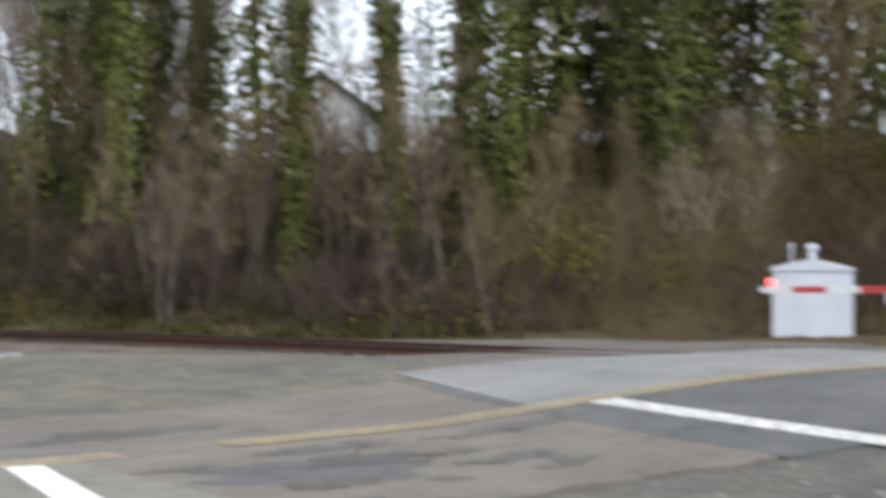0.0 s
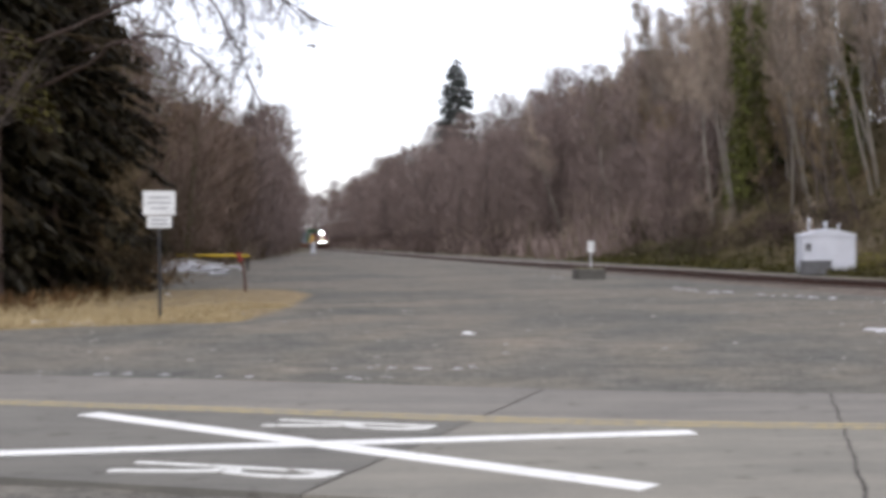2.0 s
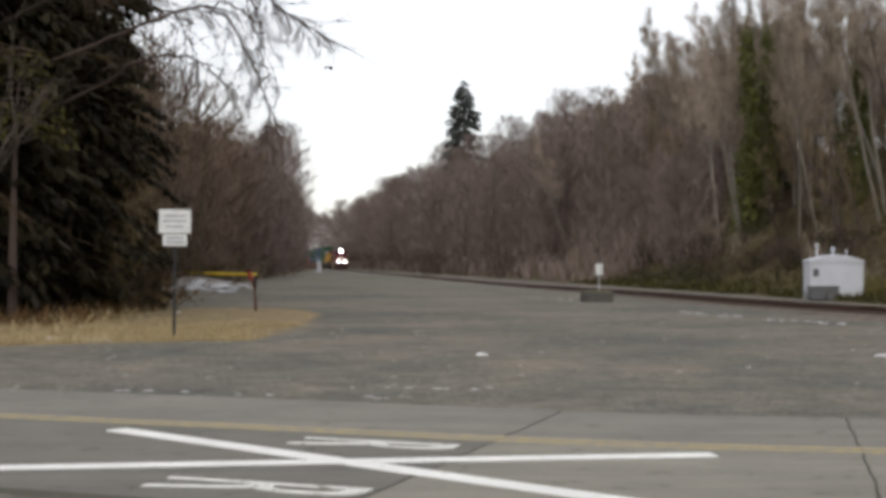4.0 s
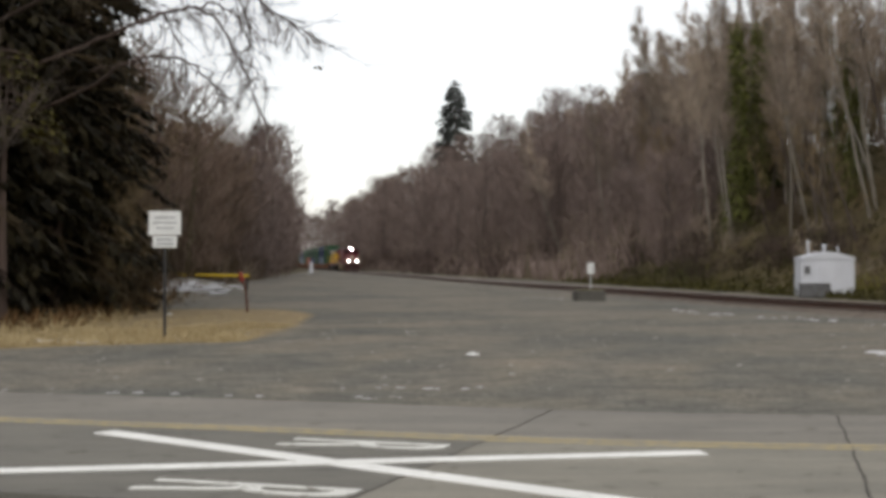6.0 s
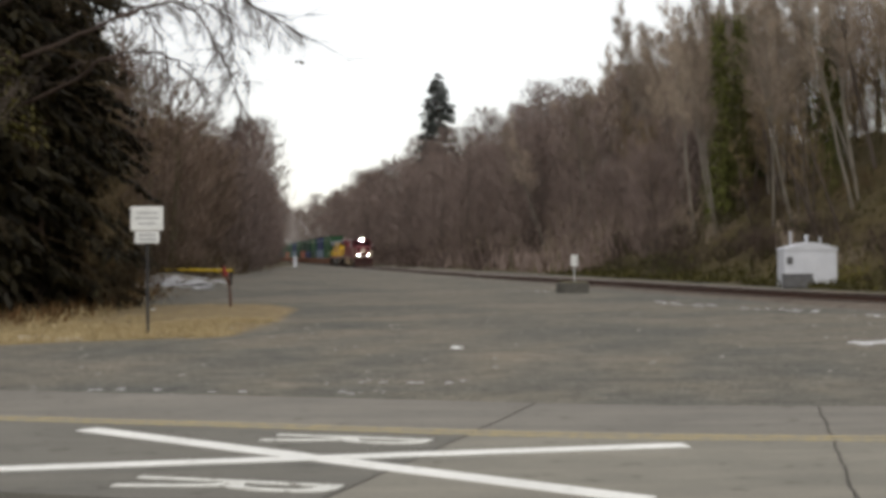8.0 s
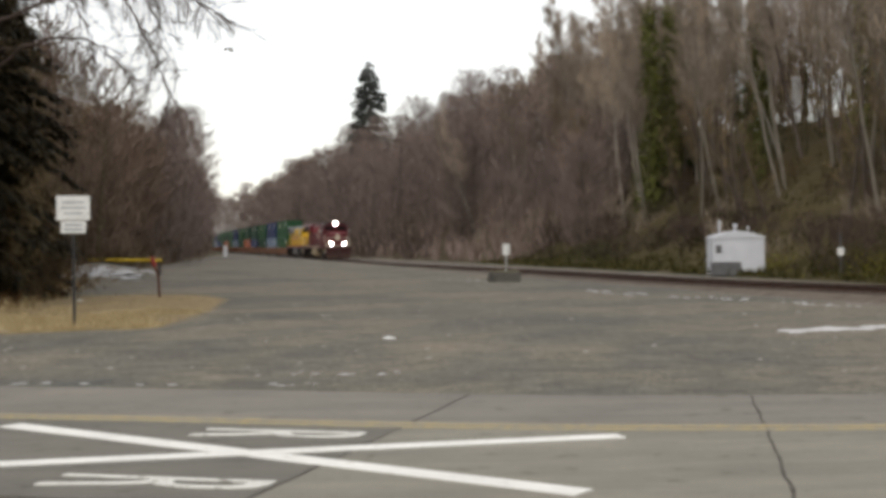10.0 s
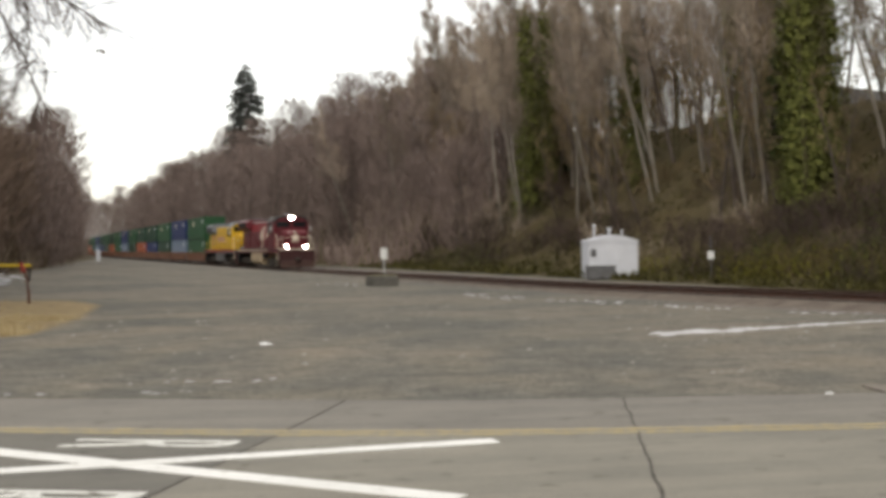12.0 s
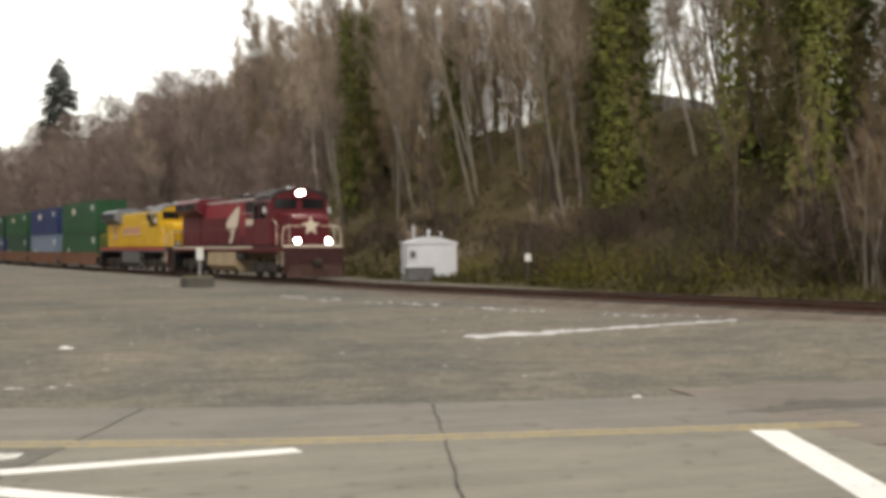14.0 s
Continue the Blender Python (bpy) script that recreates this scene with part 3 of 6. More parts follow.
def locomotive(name, label, body_m, cab_m, roof_m, sill_m, tank_m, lit, nose_m):
    """A six-axle road locomotive, 22.6 m long: sill, trucks, tank, long hood with radiators, cab, nose, handrails."""
    L = 22.3
    t = thing(name, label, "locomotive")
    # frame and walkway
    bm = boxed(-1.55, 1.55, -L + 0.5, -0.5, 1.36, 1.62, bevel=0.03)
    part("frame_sill", bm, sill_m, t, "side sill below the walkway")
    part("walkway", boxed(-1.57, 1.57, -L + 0.45, -0.45, 1.625, 1.68), M_DARK, t)
    for y in (-0.5, -L + 0.5):
        s = 1 if y > -5 else -1
        ya, yb = sorted((y, y + s * 0.35))
        part("pilot", boxed(-1.5, 1.5, ya, yb, 0.35, 1.6, bevel=0.04), M_PILOT if s > 0 else M_DARK, t, "dark pilot plate under the walkway")
        part("plough", prism(bmesh.new(), [(-1.45, 0.12), (1.45, 0.12), (1.3, 0.75), (-1.3, 0.75)], min(y + s * 0.36, y + s * 0.5), max(y + s * 0.36, y + s * 0.5)), M_PLOUGH, t)
        ya, yb = sorted((y + s * 0.35, y + s * 0.95))
        part("coupler", boxed(-0.18, 0.18, ya, yb, 0.72, 1.02, bevel=0.05), M_STEEL, t)
        for sx in (-1, 1):
            for k in range(4):
                xa, xb = sorted((sx * 1.1, sx * 1.56))
                ya, yb = sorted((y - s * 0.55 + s * 0.17 * k, y - s * 0.55 + s * (0.17 * k + 0.2)))
                part("step", boxed(xa, xb, ya, yb, 1.28 - 0.3 * k, 1.32 - 0.3 * k), M_TANSILL if s > 0 else M_DARK, t)
    truck(t, -2.3, 3, 2.05, M_STEEL)
    truck(t, -L + 2.3 + 4.1, 3, 2.05, M_STEEL)
    tank = prism(bmesh.new(), [(-1.5, 1.35), (-1.52, 0.62), (-1.2, 0.32), (1.2, 0.32), (1.52, 0.62), (1.5, 1.35)], -13.9, -8.4)
    part("fuel_tank", tank, tank_m, t, "fuel tank slung between the bogies")
    for s in (-1, 1):
        part("air_tank", tubed([(s * 1.3, -8.3, 1.1), (s * 1.3, -7.2, 1.1)], 0.2, 10), M_DARK, t)
    # nose: low short hood with sloped top
    nose = bmesh.new()
    side = [(-0.75, 1.68), (-0.7, 3.0), (-1.0, 3.18), (-2.5, 3.3), (-2.5, 1.68)]
    a = [nose.verts.new((-0.98 if i < 3 else -1.2, y, z)) for i, (y, z) in enumerate(side)]
    b = [nose.verts.new((0.98 if i < 3 else 1.2, y, z)) for i, (y, z) in enumerate(side)]
    nose.faces.new(a), nose.faces.new(list(reversed(b)))
    for i in range(len(a)):
        j = (i + 1) % len(a)
        nose.faces.new((a[j], a[i], b[i], b[j]))
    bmesh.ops.recalc_face_normals(nose, faces=nose.faces)
    bmesh.ops.bevel(nose, geom=list(nose.edges), offset=0.07, segments=2, affect="EDGES")
    part("nose", nose, nose_m, t, "short low nose hood")
    part("nose_door", boxed(-0.36, 0.36, -0.74, -0.70, 1.75, 2.9, bevel=0.02), nose_m, t)
    # cab with peaked roof and two windscreens
    cab = bmesh.new()
    prof = [(-1.5, 1.68), (1.5, 1.68), (1.52, 3.9), (1.2, 4.32), (0.5, 4.5), (-0.5, 4.5), (-1.2, 4.32), (-1.52, 3.9)]
    prism(cab, prof, -5.1, -2.4)
    bmesh.ops.bevel(cab, geom=list(cab.edges), offset=0.05, segments=1, affect="EDGES")
    part("cab", cab, cab_m, t, "wide cab")
    part("cab_roof", prism(bmesh.new(), [(1.5, 3.98), (1.24, 4.37), (0.5, 4.55), (-0.5, 4.55), (-1.24, 4.37), (-1.5, 3.98), (-1.15, 4.25), (-0.5, 4.43), (0.5, 4.43), (1.15, 4.25)], -5.15, -2.3), M_DARK if lit else roof_m, t)
    for s in (-1, 1):
        xa, xb = sorted((s * 0.16, s * 1.3))
        part("windscreen", boxed(xa, xb, -2.39, -2.35, 3.52, 4.0, bevel=0.015), M_GLASS, t)
        for y in (-3.6, -4.7):
            xa, xb = sorted((s * 1.5, s * 1.55))
            part("cab_window", boxed(xa, xb, y - 0.4, y + 0.4, 3.05, 3.75, bevel=0.01), M_GLASS, t)
        xa, xb = sorted((s * 1.53, s * 1.6))
        part("sunshade", boxed(xa, xb, -5.0, -3.2, 3.82, 3.9), roof_m, t)
        part("mirror", boxed(*sorted((s * 1.62, s * 1.78)), -2.75, -2.7, 3.3, 3.6), M_GALV, t)
    # headlight box over the windscreens, ditch lights on the walkway's edge
    part("headlight_box", boxed(-0.4, 0.4, -2.36, -2.16, 4.1, 4.5, bevel=0.05), cab_m, t)
    lamp_m = M_HEADLIGHT if lit else M_GALV
    for s in (-1, 1):
        part("headlight", tubed([(s * 0.09, -2.162, 4.3), (s * 0.09, -2.155, 4.3)], 0.105, 14), lamp_m, t, "lit headlight" if lit else "")
    for s in (-1, 1):
        part("ditch_light_bracket", boxed(s * 0.79 - 0.16, s * 0.79 + 0.16, -0.62, -0.42, 1.7, 2.06, bevel=0.03), M_DARK, t)
        part("ditch_light", tubed([(s * 0.79, -0.422, 1.9), (s * 0.79, -0.415, 1.9)], 0.115, 14), lamp_m, t, "lit ditch light" if lit else "")
    # long hood
    part("hood", boxed(-0.98, 0.98, -17.2, -5.1, 1.68, 4.1, bevel=0.06), body_m, t, "long engine hood")
    part("hood_roof", boxed(-0.9, 0.9, -17.1, -5.2, 4.1, 4.2, bevel=0.04), M_PALEROOF if lit else roof_m, t)
    part("equipment_cabinet", boxed(-1.35, 1.35, -8.2, -5.12, 1.68, 3.4, bevel=0.05), cab_m, t)
    part("radiator_section", boxed(-1.02, 1.02, -L + 0.9, -17.2, 1.68, 4.05, bevel=0.05), body_m, t)
    rad = prism(bmesh.new(), [(-1.0, 3.4), (-1.55, 3.75), (-1.55, 4.25), (-1.2, 4.45), (1.2, 4.45), (1.55, 4.25), (1.55, 3.75), (1.0, 3.4)], -L + 1.1, -16.2)
    part("radiator_housing", rad, roof_m if not lit else body_m, t, "flared radiator housing")
    for s in (-1, 1):
        for k in range(2):
            xa, xb = sorted((s * 1.54, s * 1.58))
            part("radiator_grille", boxed(xa, xb, -L + 1.4 + 2.3 * k, -L + 3.4 + 2.3 * k, 3.8, 4.2), M_BLACKHOLE, t)
        for k in range(9):
            y = -8.6 - 0.88 * k
            xa, xb = sorted((s * 0.975, s * 1.0))
            part("hood_door", boxed(xa, xb, y - 0.4, y + 0.4, 1.85, 3.2, bevel=0.008), body_m, t)
        xa, xb = sorted((s * 0.975, s * 1.03))
        part("air_intake", boxed(xa, xb, -8.1, -6.0, 3.45, 4.0, bevel=0.01), M_BLACKHOLE, t, "dark intake grille")
    for k in range(3):
        part("roof_fan", tubed([(0, -18.0 - 1.35 * k, 4.44), (0, -18.0 - 1.35 * k, 4.58)], 0.6, 16), M_GREYROOF, t)
    part("exhaust_box", boxed(-0.35, 0.35, -12.6, -11.4, 4.2, 4.5, bevel=0.04), M_DARK, t)
    part("brake_blower", boxed(-0.8, 0.8, -9.3, -7.4, 4.2, 4.45, bevel=0.06), roof_m, t)
    part("air_horn", tubed([(0.3, -10.4, 4.2), (0.3, -10.4, 4.5), (0.3, -9.9, 4.55)], 0.05, 6), M_GALV, t)
    part("antenna_dome", tubed([(0, -3.8, 4.5), (0, -3.8, 4.66)], [0.3, 0.2], 12), M_WHITEMETAL, t)
    # handrails
    for s in (-1, 1):
        rail = bmesh.new()
        x = s * 1.5
        tube(rail, [(x, -5.2, 2.6), (x, -L + 0.6, 2.6)], 0.022, 5)
        for k in range(11):
            y = -5.4 - k * 1.6
            tube(rail, [(x, y, 1.66), (x, y, 2.6)], 0.02, 5)
        part("handrail", rail, M_RED if lit else M_YEL, t)
        r2 = bmesh.new()
        tube(r2, [(x, -0.62, 0.75), (x, -0.56, 2.2), (s * 1.42, -0.55, 2.55), (s * 1.1, -0.55, 2.65)], 0.028, 6)
        tube(r2, [(x, -1.35, 0.75), (x, -1.45, 2.2), (s * 1.4, -1.7, 2.7), (s * 1.35, -2.5, 3.0)], 0.028, 6)
        part("step_rail", r2, M_CREAM, t, "cream step handrail")
        part("stanchion", tubed([(s * 1.15, -0.55, 1.66), (s * 1.15, -0.55, 2.65)], 0.02, 5), M_CREAM, t)
    for s in (-1, 1):
        part("front_rail", tubed([(s * 1.15, -0.55, 2.62), (s * 0.45, -0.55, 2.62)], 0.02, 5), M_CREAM, t)
    return t


def lead_details(t):
    part("nose_star", star(0.0, 2.62, 0.5, -0.72, 0.03), M_CREAM, t, "cream five-pointed star")
    part("anticlimber_edge", boxed(-1.5, 1.5, -0.44, -0.38, 1.58, 1.7), M_CREAM, t, "cream walkway edge")
    for s in (-1, 1):
        xa, xb = sorted((s * 1.556, s * 1.57))
        part("sill_stripe", boxed(xa, xb, -21.6, -5.3, 1.54, 1.64), M_CREAM, t, "cream stripe along the sill")
        xa, xb = sorted((s * 1.36, s * 1.375))
        # sky sheen on the cab roof's slope, put in as a pale strip
        part("roof_stripe", boxed(*sorted((s * 1.22, s * 1.5)), -5.0, -2.9, 4.18, 4.24, bevel=0.02), M_PALEROOF, t, "pale painted sky sheen along the roof edge")
        part("number_bar", boxed(xa, xb, -6.9, -5.7, 2.75, 3.05), M_CREAM, t, "cream plain bars")
        xa, xb = sorted((s * 1.005, s * 1.02))
        # a pale flowing emblem on the hood
        bm = bmesh.new()
        shape = ((-9.1, 3.8), (-9.8, 3.72), (-10.9, 3.35), (-11.7, 2.95), (-11.6, 2.5), (-11.0, 2.72), (-10.75, 2.3), (-11.3, 1.8), (-10.8, 1.78), (-10.1, 2.4), (-9.5, 2.9))
        low = [bm.verts.new((s * 1.012, y, z)) for y, z in shape]
        top = [bm.verts.new((s * 1.03, y, z)) for y, z in shape]
        bm.faces.new(top)
        for i in range(len(shape)):
            j = (i + 1) % len(shape)
            bm.faces.new((low[i], low[j], top[j], top[i]))
        bmesh.ops.recalc_face_normals(bm, faces=bm.faces)
        part("hood_emblem", bm, M_CREAM, t, "cream flowing emblem")
        part("red_panel", boxed(*sorted((s * 1.356, s * 1.37)), -8.05, -7.0, 2.2, 3.35), M_REDB, t, "bright red cabinet panel")
        part("red_panel", boxed(xa, xb, -16.0, -8.25, 3.25, 4.0), M_REDB, t, "bright red hood panel")


def second_details(t):
    for s in (-1, 1):
        xa, xb = sorted((s * 1.02, s * 1.035))
        part("hood_shield", boxed(xa, xb, -19.2, -18.0, 2.2, 3.3), M_SHIELD, t, "faded red and grey shield")
        xa, xb = sorted((s * 1.56, s * 1.575))
        part("sill_stripe", boxed(xa, xb, -21.6, -0.8, 1.5, 1.64), M_SIGNRED, t, "red sill stripe")
        xa, xb = sorted((s * 1.005, s * 1.02))
        part("letter_bar", boxed(xa, xb, -16.0, -10.0, 2.5, 3.1), M_SHIELD, t, "red plain bars")


# Pale hood roof; the same colour paints the sky sheen on the cab roof.
M_PALEROOF = worn("pale_roof_and_sky_sheen", (0.3, 0.26, 0.24), (0.42, 0.37, 0.34), 1.0, 0.6, relief=0.04)
M_SHIELD = worn("faded_red_grey", (0.42, 0.2, 0.12), (0.5, 0.3, 0.22), 2, 0.6)


def container(parent, y_front, length, z0, height, material, label, corr=0.36):
    """A corrugated steel box: ribbed sides, corner posts, doors at the rear end."""
    w = 1.22
    bm = bmesh.new()
    n = int(length / corr)
    pts = []
    for k in range(n + 1):
        y = y_front - 0.08 - (length - 0.16) * k / n
        pts.append((w - (0.0 if k % 2 else 0.045), y))
    for s in (-1, 1):
        lo = [bm.verts.new((s * x, y, z0 + 0.1)) for x, y in pts]
        hi = [bm.verts.new((s * x, y, z0 + height - 0.08)) for x, y in pts]
        for i in range(n):
            bm.faces.new((lo[i], lo[i + 1], hi[i + 1], hi[i]))
    box(bm, -w, w, y_front - length, y_front, z0 + height - 0.1, z0 + height - 0.02)
    box(bm, -w, w, y_front - length, y_front, z0, z0 + 0.12)
    box(bm, -w + 0.05, w - 0.05, y_front - 0.06, y_front - 0.02, z0 + 0.1, z0 + height - 0.1)
    box(bm, -w + 0.05, w - 0.05, y_front - length + 0.02, y_front - length + 0.06, z0 + 0.1, z0 + height - 0.1)
    bmesh.ops.recalc_face_normals(bm, faces=bm.faces)
    c = part("container", bm, material, parent, label)
    for s in (-1, 1):
        for y in (y_front - 0.08, y_front - length + 0.08):
            part("corner_post", boxed(*sorted((s * (w - 0.1), s * (w + 0.012))), y - 0.085, y + 0.085, z0, z0 + height), material, c)
    return c


def marking(parent, y, z, dy, dz, material):
    for s in (-1, 1):
        part("marking_bar", boxed(*sorted((s * 1.222, s * 1.236)), y - dy, y, z, z + dz), material, parent)


def well_car(colors, length=16.15, tall=2.59, pitch=19.0):
    """A well car with two stacked boxes."""
    t = thing("well_car", "rusty brown well car carrying " + colors[2], "rail wagon", group="container wagons")
    y0 = -(pitch - length) / 2
    y1 = y0 - length
    for s in (-1, 1):
        bm = bmesh.new()
        box(bm, *sorted((s * 1.28, s * 1.42)), y1 - 0.35, y0 + 0.35, 0.42, 1.3)
        box(bm, *sorted((s * 1.26, s * 1.5)), y1 - 0.35, y0 + 0.35, 1.3, 1.38)
        for k in range(9):
            yy = y0 - (length) * (k + 0.5) / 9
            box(bm, *sorted((s * 1.42, s * 1.5)), yy - 0.05, yy + 0.05, 0.42, 1.3)
        part("well_side", bm, M_WELL, t, "ribbed well side")
    part("well_floor", boxed(-1.28, 1.28, y1, y0, 0.34, 0.42), M_WELL, t)
    for ya, yb in ((y0 + 0.2, -0.1), (-pitch + 0.1, y1 - 0.2)):
        part("end_platform", boxed(-1.4, 1.4, ya, yb, 0.95, 1.25, bevel=0.03), M_WELL, t)
    truck(t, -0.35, 1, 1.75, M_STEEL, 0.48)
    truck(t, -pitch + 0.35, 1, 1.75, M_STEEL, 0.48)
    container(t, y0 - 0.05, length - 0.1, 0.43, tall, colors[0], "")
    container(t, y0 - 0.05, length - 0.1, 0.43 + tall + 0.02, tall, colors[1], "")
    marking(t, y0 - 1.0, 0.43 + tall - 0.9, 0.8, 0.5, M_WHITEMETAL)
    marking(t, y0 - 1.2, 0.43 + tall * 2 - 0.8, 0.9, 0.4, M_WHITEMETAL)
    marking(t, y0 - 9.5, 0.43 + tall * 2 - 1.0, 1.4, 0.5, M_CREAM)
    marking(t, y0 - 12.5, 0.6, 0.5, 1.1, M_WHITEMETAL)
    return t


TRAIN = []      # (vehicle, metres its front stands behind the lead locomotive's lamps)


def build_train():
    lead = locomotive("lead_locomotive", "maroon diesel locomotive with cream star and lit headlights", M_RED, M_RED, M_DARK, M_RED, M_TANSILL, True, M_RED)
    lead_details(lead)
    TRAIN.append((lead, -0.4))
    second = locomotive("trailing_locomotive", "yellow diesel locomotive with grey roof behind the lead engine", M_YEL, M_YEL, M_GREYROOF, M_GREYMETAL, M_GREYMETAL, False, M_YEL)
    second_details(second)
    TRAIN.append((second, 22.7))
    sets = {
        "green": (M_BOXGREEN, M_BOXGREEN, "stacked green containers"),
        "green_pair": (M_BOXGREEN2, M_BOXGREEN, "stacked green containers"),
        "blue_green": (M_BOXGREY, M_BOXBLUE, "blue and pale containers"),
        "green_blue": (M_BOXBLUE, M_BOXGREEN2, "green and blue containers"),
        "orange": (M_BOXORANGE, M_BOXGREEN2, "green and orange containers"),
    }
    order = ["green", "blue_green", "green_pair", "green_blue", "orange", "green_pair", "blue_green", "green", "orange", "green_pair",
             "green_blue", "blue_green", "green_pair", "orange"]
    made, at = {}, 46.2
    for key in order:
        if key not in made:
            made[key] = car = well_car(sets[key])
        else:
            car = copy_thing(made[key], Matrix())
        TRAIN.append((car, at))
        at += 19.2


build_train()


def on_track(along):
    """The pose of a vehicle whose front end stands at that y of the track, heading to the crossing."""
    return pose(track_x(along), along, rail_z(along) + 0.004, 0, 0, TRACK_TURN + 180)


def motions():
    """The train comes down the track at a steady 24 m/s."""
    c = math.cos(radians(TRACK_TURN))
    for vehicle, behind in TRAIN:
        rows = []
        for k in range(15):
            rows.append((float(k), on_track(63.5 + 24.0 * (14 - k) + behind * c)))
        walk(vehicle, rows)


# ---- trees ----
class Geo:
    """Gathers vertices and faces fast."""

    def __init__(self):
        self.v, self.f = [], []

    def stick(self, a, b, ra, rb, sides=3):
        d = b - a
        if d.length < 1e-6:
            return
        d = d.normalized()
        s = d.orthogonal().normalized()
        t = d.cross(s)
        o = len(self.v)
        for p, r in ((a, ra), (b, rb)):
            for k in range(sides):
                w = 2 * math.pi * k / sides
                self.v.append(p + s * (r * math.cos(w)) + t * (r * math.sin(w)))
        for k in range(sides):
            q = (k + 1) % sides
            self.f.append((o + k, o + q, o + sides + q, o + sides + k))

    def limb(self, pts, radii, sides):
        o = len(self.v)
        s = Vector((1, 0, 0))
        for i, p in enumerate(pts):
            d = (pts[min(i + 1, len(pts) - 1)] - pts[max(i - 1, 0)]).normalized()
            s = (s - d * s.dot(d))
            s = s.normalized() if s.length > 1e-3 else d.orthogonal().normalized()
            t = d.cross(s)
            for k in range(sides):
                w = 2 * math.pi * k / sides
                self.v.append(p + s * (radii[i] * math.cos(w)) + t * (radii[i] * math.sin(w)))
        for i in range(len(pts) - 1):
            for k in range(sides):
                q = (k + 1) % sides
                a = o + i * sides
                self.f.append((a + k, a + q, a + sides + q, a + sides + k))

    def leaf(self, p, along, across, length, width):
        o = len(self.v)
        self.v += [p, p + along * (length * 0.5) + across * (width * 0.5), p + along * length, p + along * (length * 0.5) - across * (width * 0.5)]
        self.f.append((o, o + 1, o + 2, o + 3))

    def mesh(self, name, material, parent=None, label="", smooth_faces=False):
        me = bpy.data.meshes.new(name)
        me.from_pydata(self.v, [], self.f)
        me.materials.append(material)
        if smooth_faces:
            me.polygons.foreach_set("use_smooth", [True] * len(me.polygons))
        ob = new(name, me)
        if parent is not None:
            ob.parent = parent
        if label:
            ob["label"] = label
        return ob


def rand_dir(rng, up=0.0):
    v = Vector((rng.gauss(0, 1), rng.gauss(0, 1), rng.gauss(0, 1) + up))
    return v.normalized()


def bent(p, d, length, rng, n, wander, lift=0.0):
    pts = [p.copy()]
    for _ in range(n):
        d = (d + rand_dir(rng) * wander + Vector((0, 0, lift))).normalized()
        p = p + d * (length / n)
        pts.append(p.copy())
    return pts


def along(pts, k):
    i = min(int(k * (len(pts) - 1)), len(pts) - 2)
    w = k * (len(pts) - 1) - i
    return pts[i].lerp(pts[i + 1], w), (pts[i + 1] - pts[i]).normalized()


def twigs(geo, p, d, length, rng, count, thick, rise=0.25):
    """A spray of fine twigs round a branch."""
    for _ in range(count):
        e = (d * 0.7 + rand_dir(rng, 0.3) * 0.8 + Vector((0, 0, rise))).normalized()
        ln = length * rng.uniform(0.4, 1.0)
        c = (e.cross(rand_dir(rng))).normalized()
        geo.leaf(p, e, c, ln, thick * rng.uniform(0.7, 1.3))


def bare_tree(name, label, seed, height, bark, twig_m, stems=1, spread=0.3, first=0.3, limbs=22, twig_count=18, lean=0.12, thick=0.024, twig_len=1.9, sides=6, spray=4, steep=0.0, slim=1.0):
    """A leafless broad-leaved tree: tapered trunk, rising limbs, a haze of twigs."""
    rng = random.Random(seed)
    t = thing(name, label, "tree", group="bare trees")
    wood, fine = Geo(), Geo()
    for s in range(stems):
        h = height * rng.uniform(0.82, 1.0)
        d = (Vector((0, 0, 1)) + rand_dir(rng) * (lean if stems == 1 else 0.22)).normalized()
        base = Vector((rng.uniform(-0.25, 0.25) * (stems > 1), rng.uniform(-0.25, 0.25) * (stems > 1), -0.5))
        trunk = bent(base, d, h + 0.5, rng, 9, 0.07, 0.03)
        r0 = (0.0085 * h + 0.03) * slim
        wood.limb(trunk, [r0 * (1 - 0.9 * (i / 9)) + 0.01 for i in range(10)], sides)
        for k in range(limbs):
            w = first + (0.98 - first) * (k + rng.random()) / limbs
            p, td = along(trunk, w)
            a = rng.uniform(0, 2 * math.pi)
            out = Vector((math.cos(a), math.sin(a), 0))
            ld = (out * rng.uniform(0.5, 1.0) + Vector((0, 0, rng.uniform(0.5, 1.1) + steep))).normalized()
            ln = h * spread * (1.15 - w) * rng.uniform(0.7, 1.2) + 0.5
            pts = bent(p, ld, ln, rng, 4, 0.16, 0.06)
            rr = r0 * (1 - 0.85 * w) * 0.42
            wood.limb(pts, [rr, rr * 0.75, rr * 0.5, rr * 0.32, rr * 0.12 + 0.004], 3)
            for j in range(twig_count):
                q, qd = along(pts, rng.uniform(0.25, 1.0))
                twigs(fine, q, qd, twig_len * (1.15 - 0.5 * w), rng, spray, thick, 0.3)
    wood.mesh("trunk", bark, t, smooth_faces=True)
    fine.mesh("crown", twig_m, t, "haze of bare twigs")
    return t


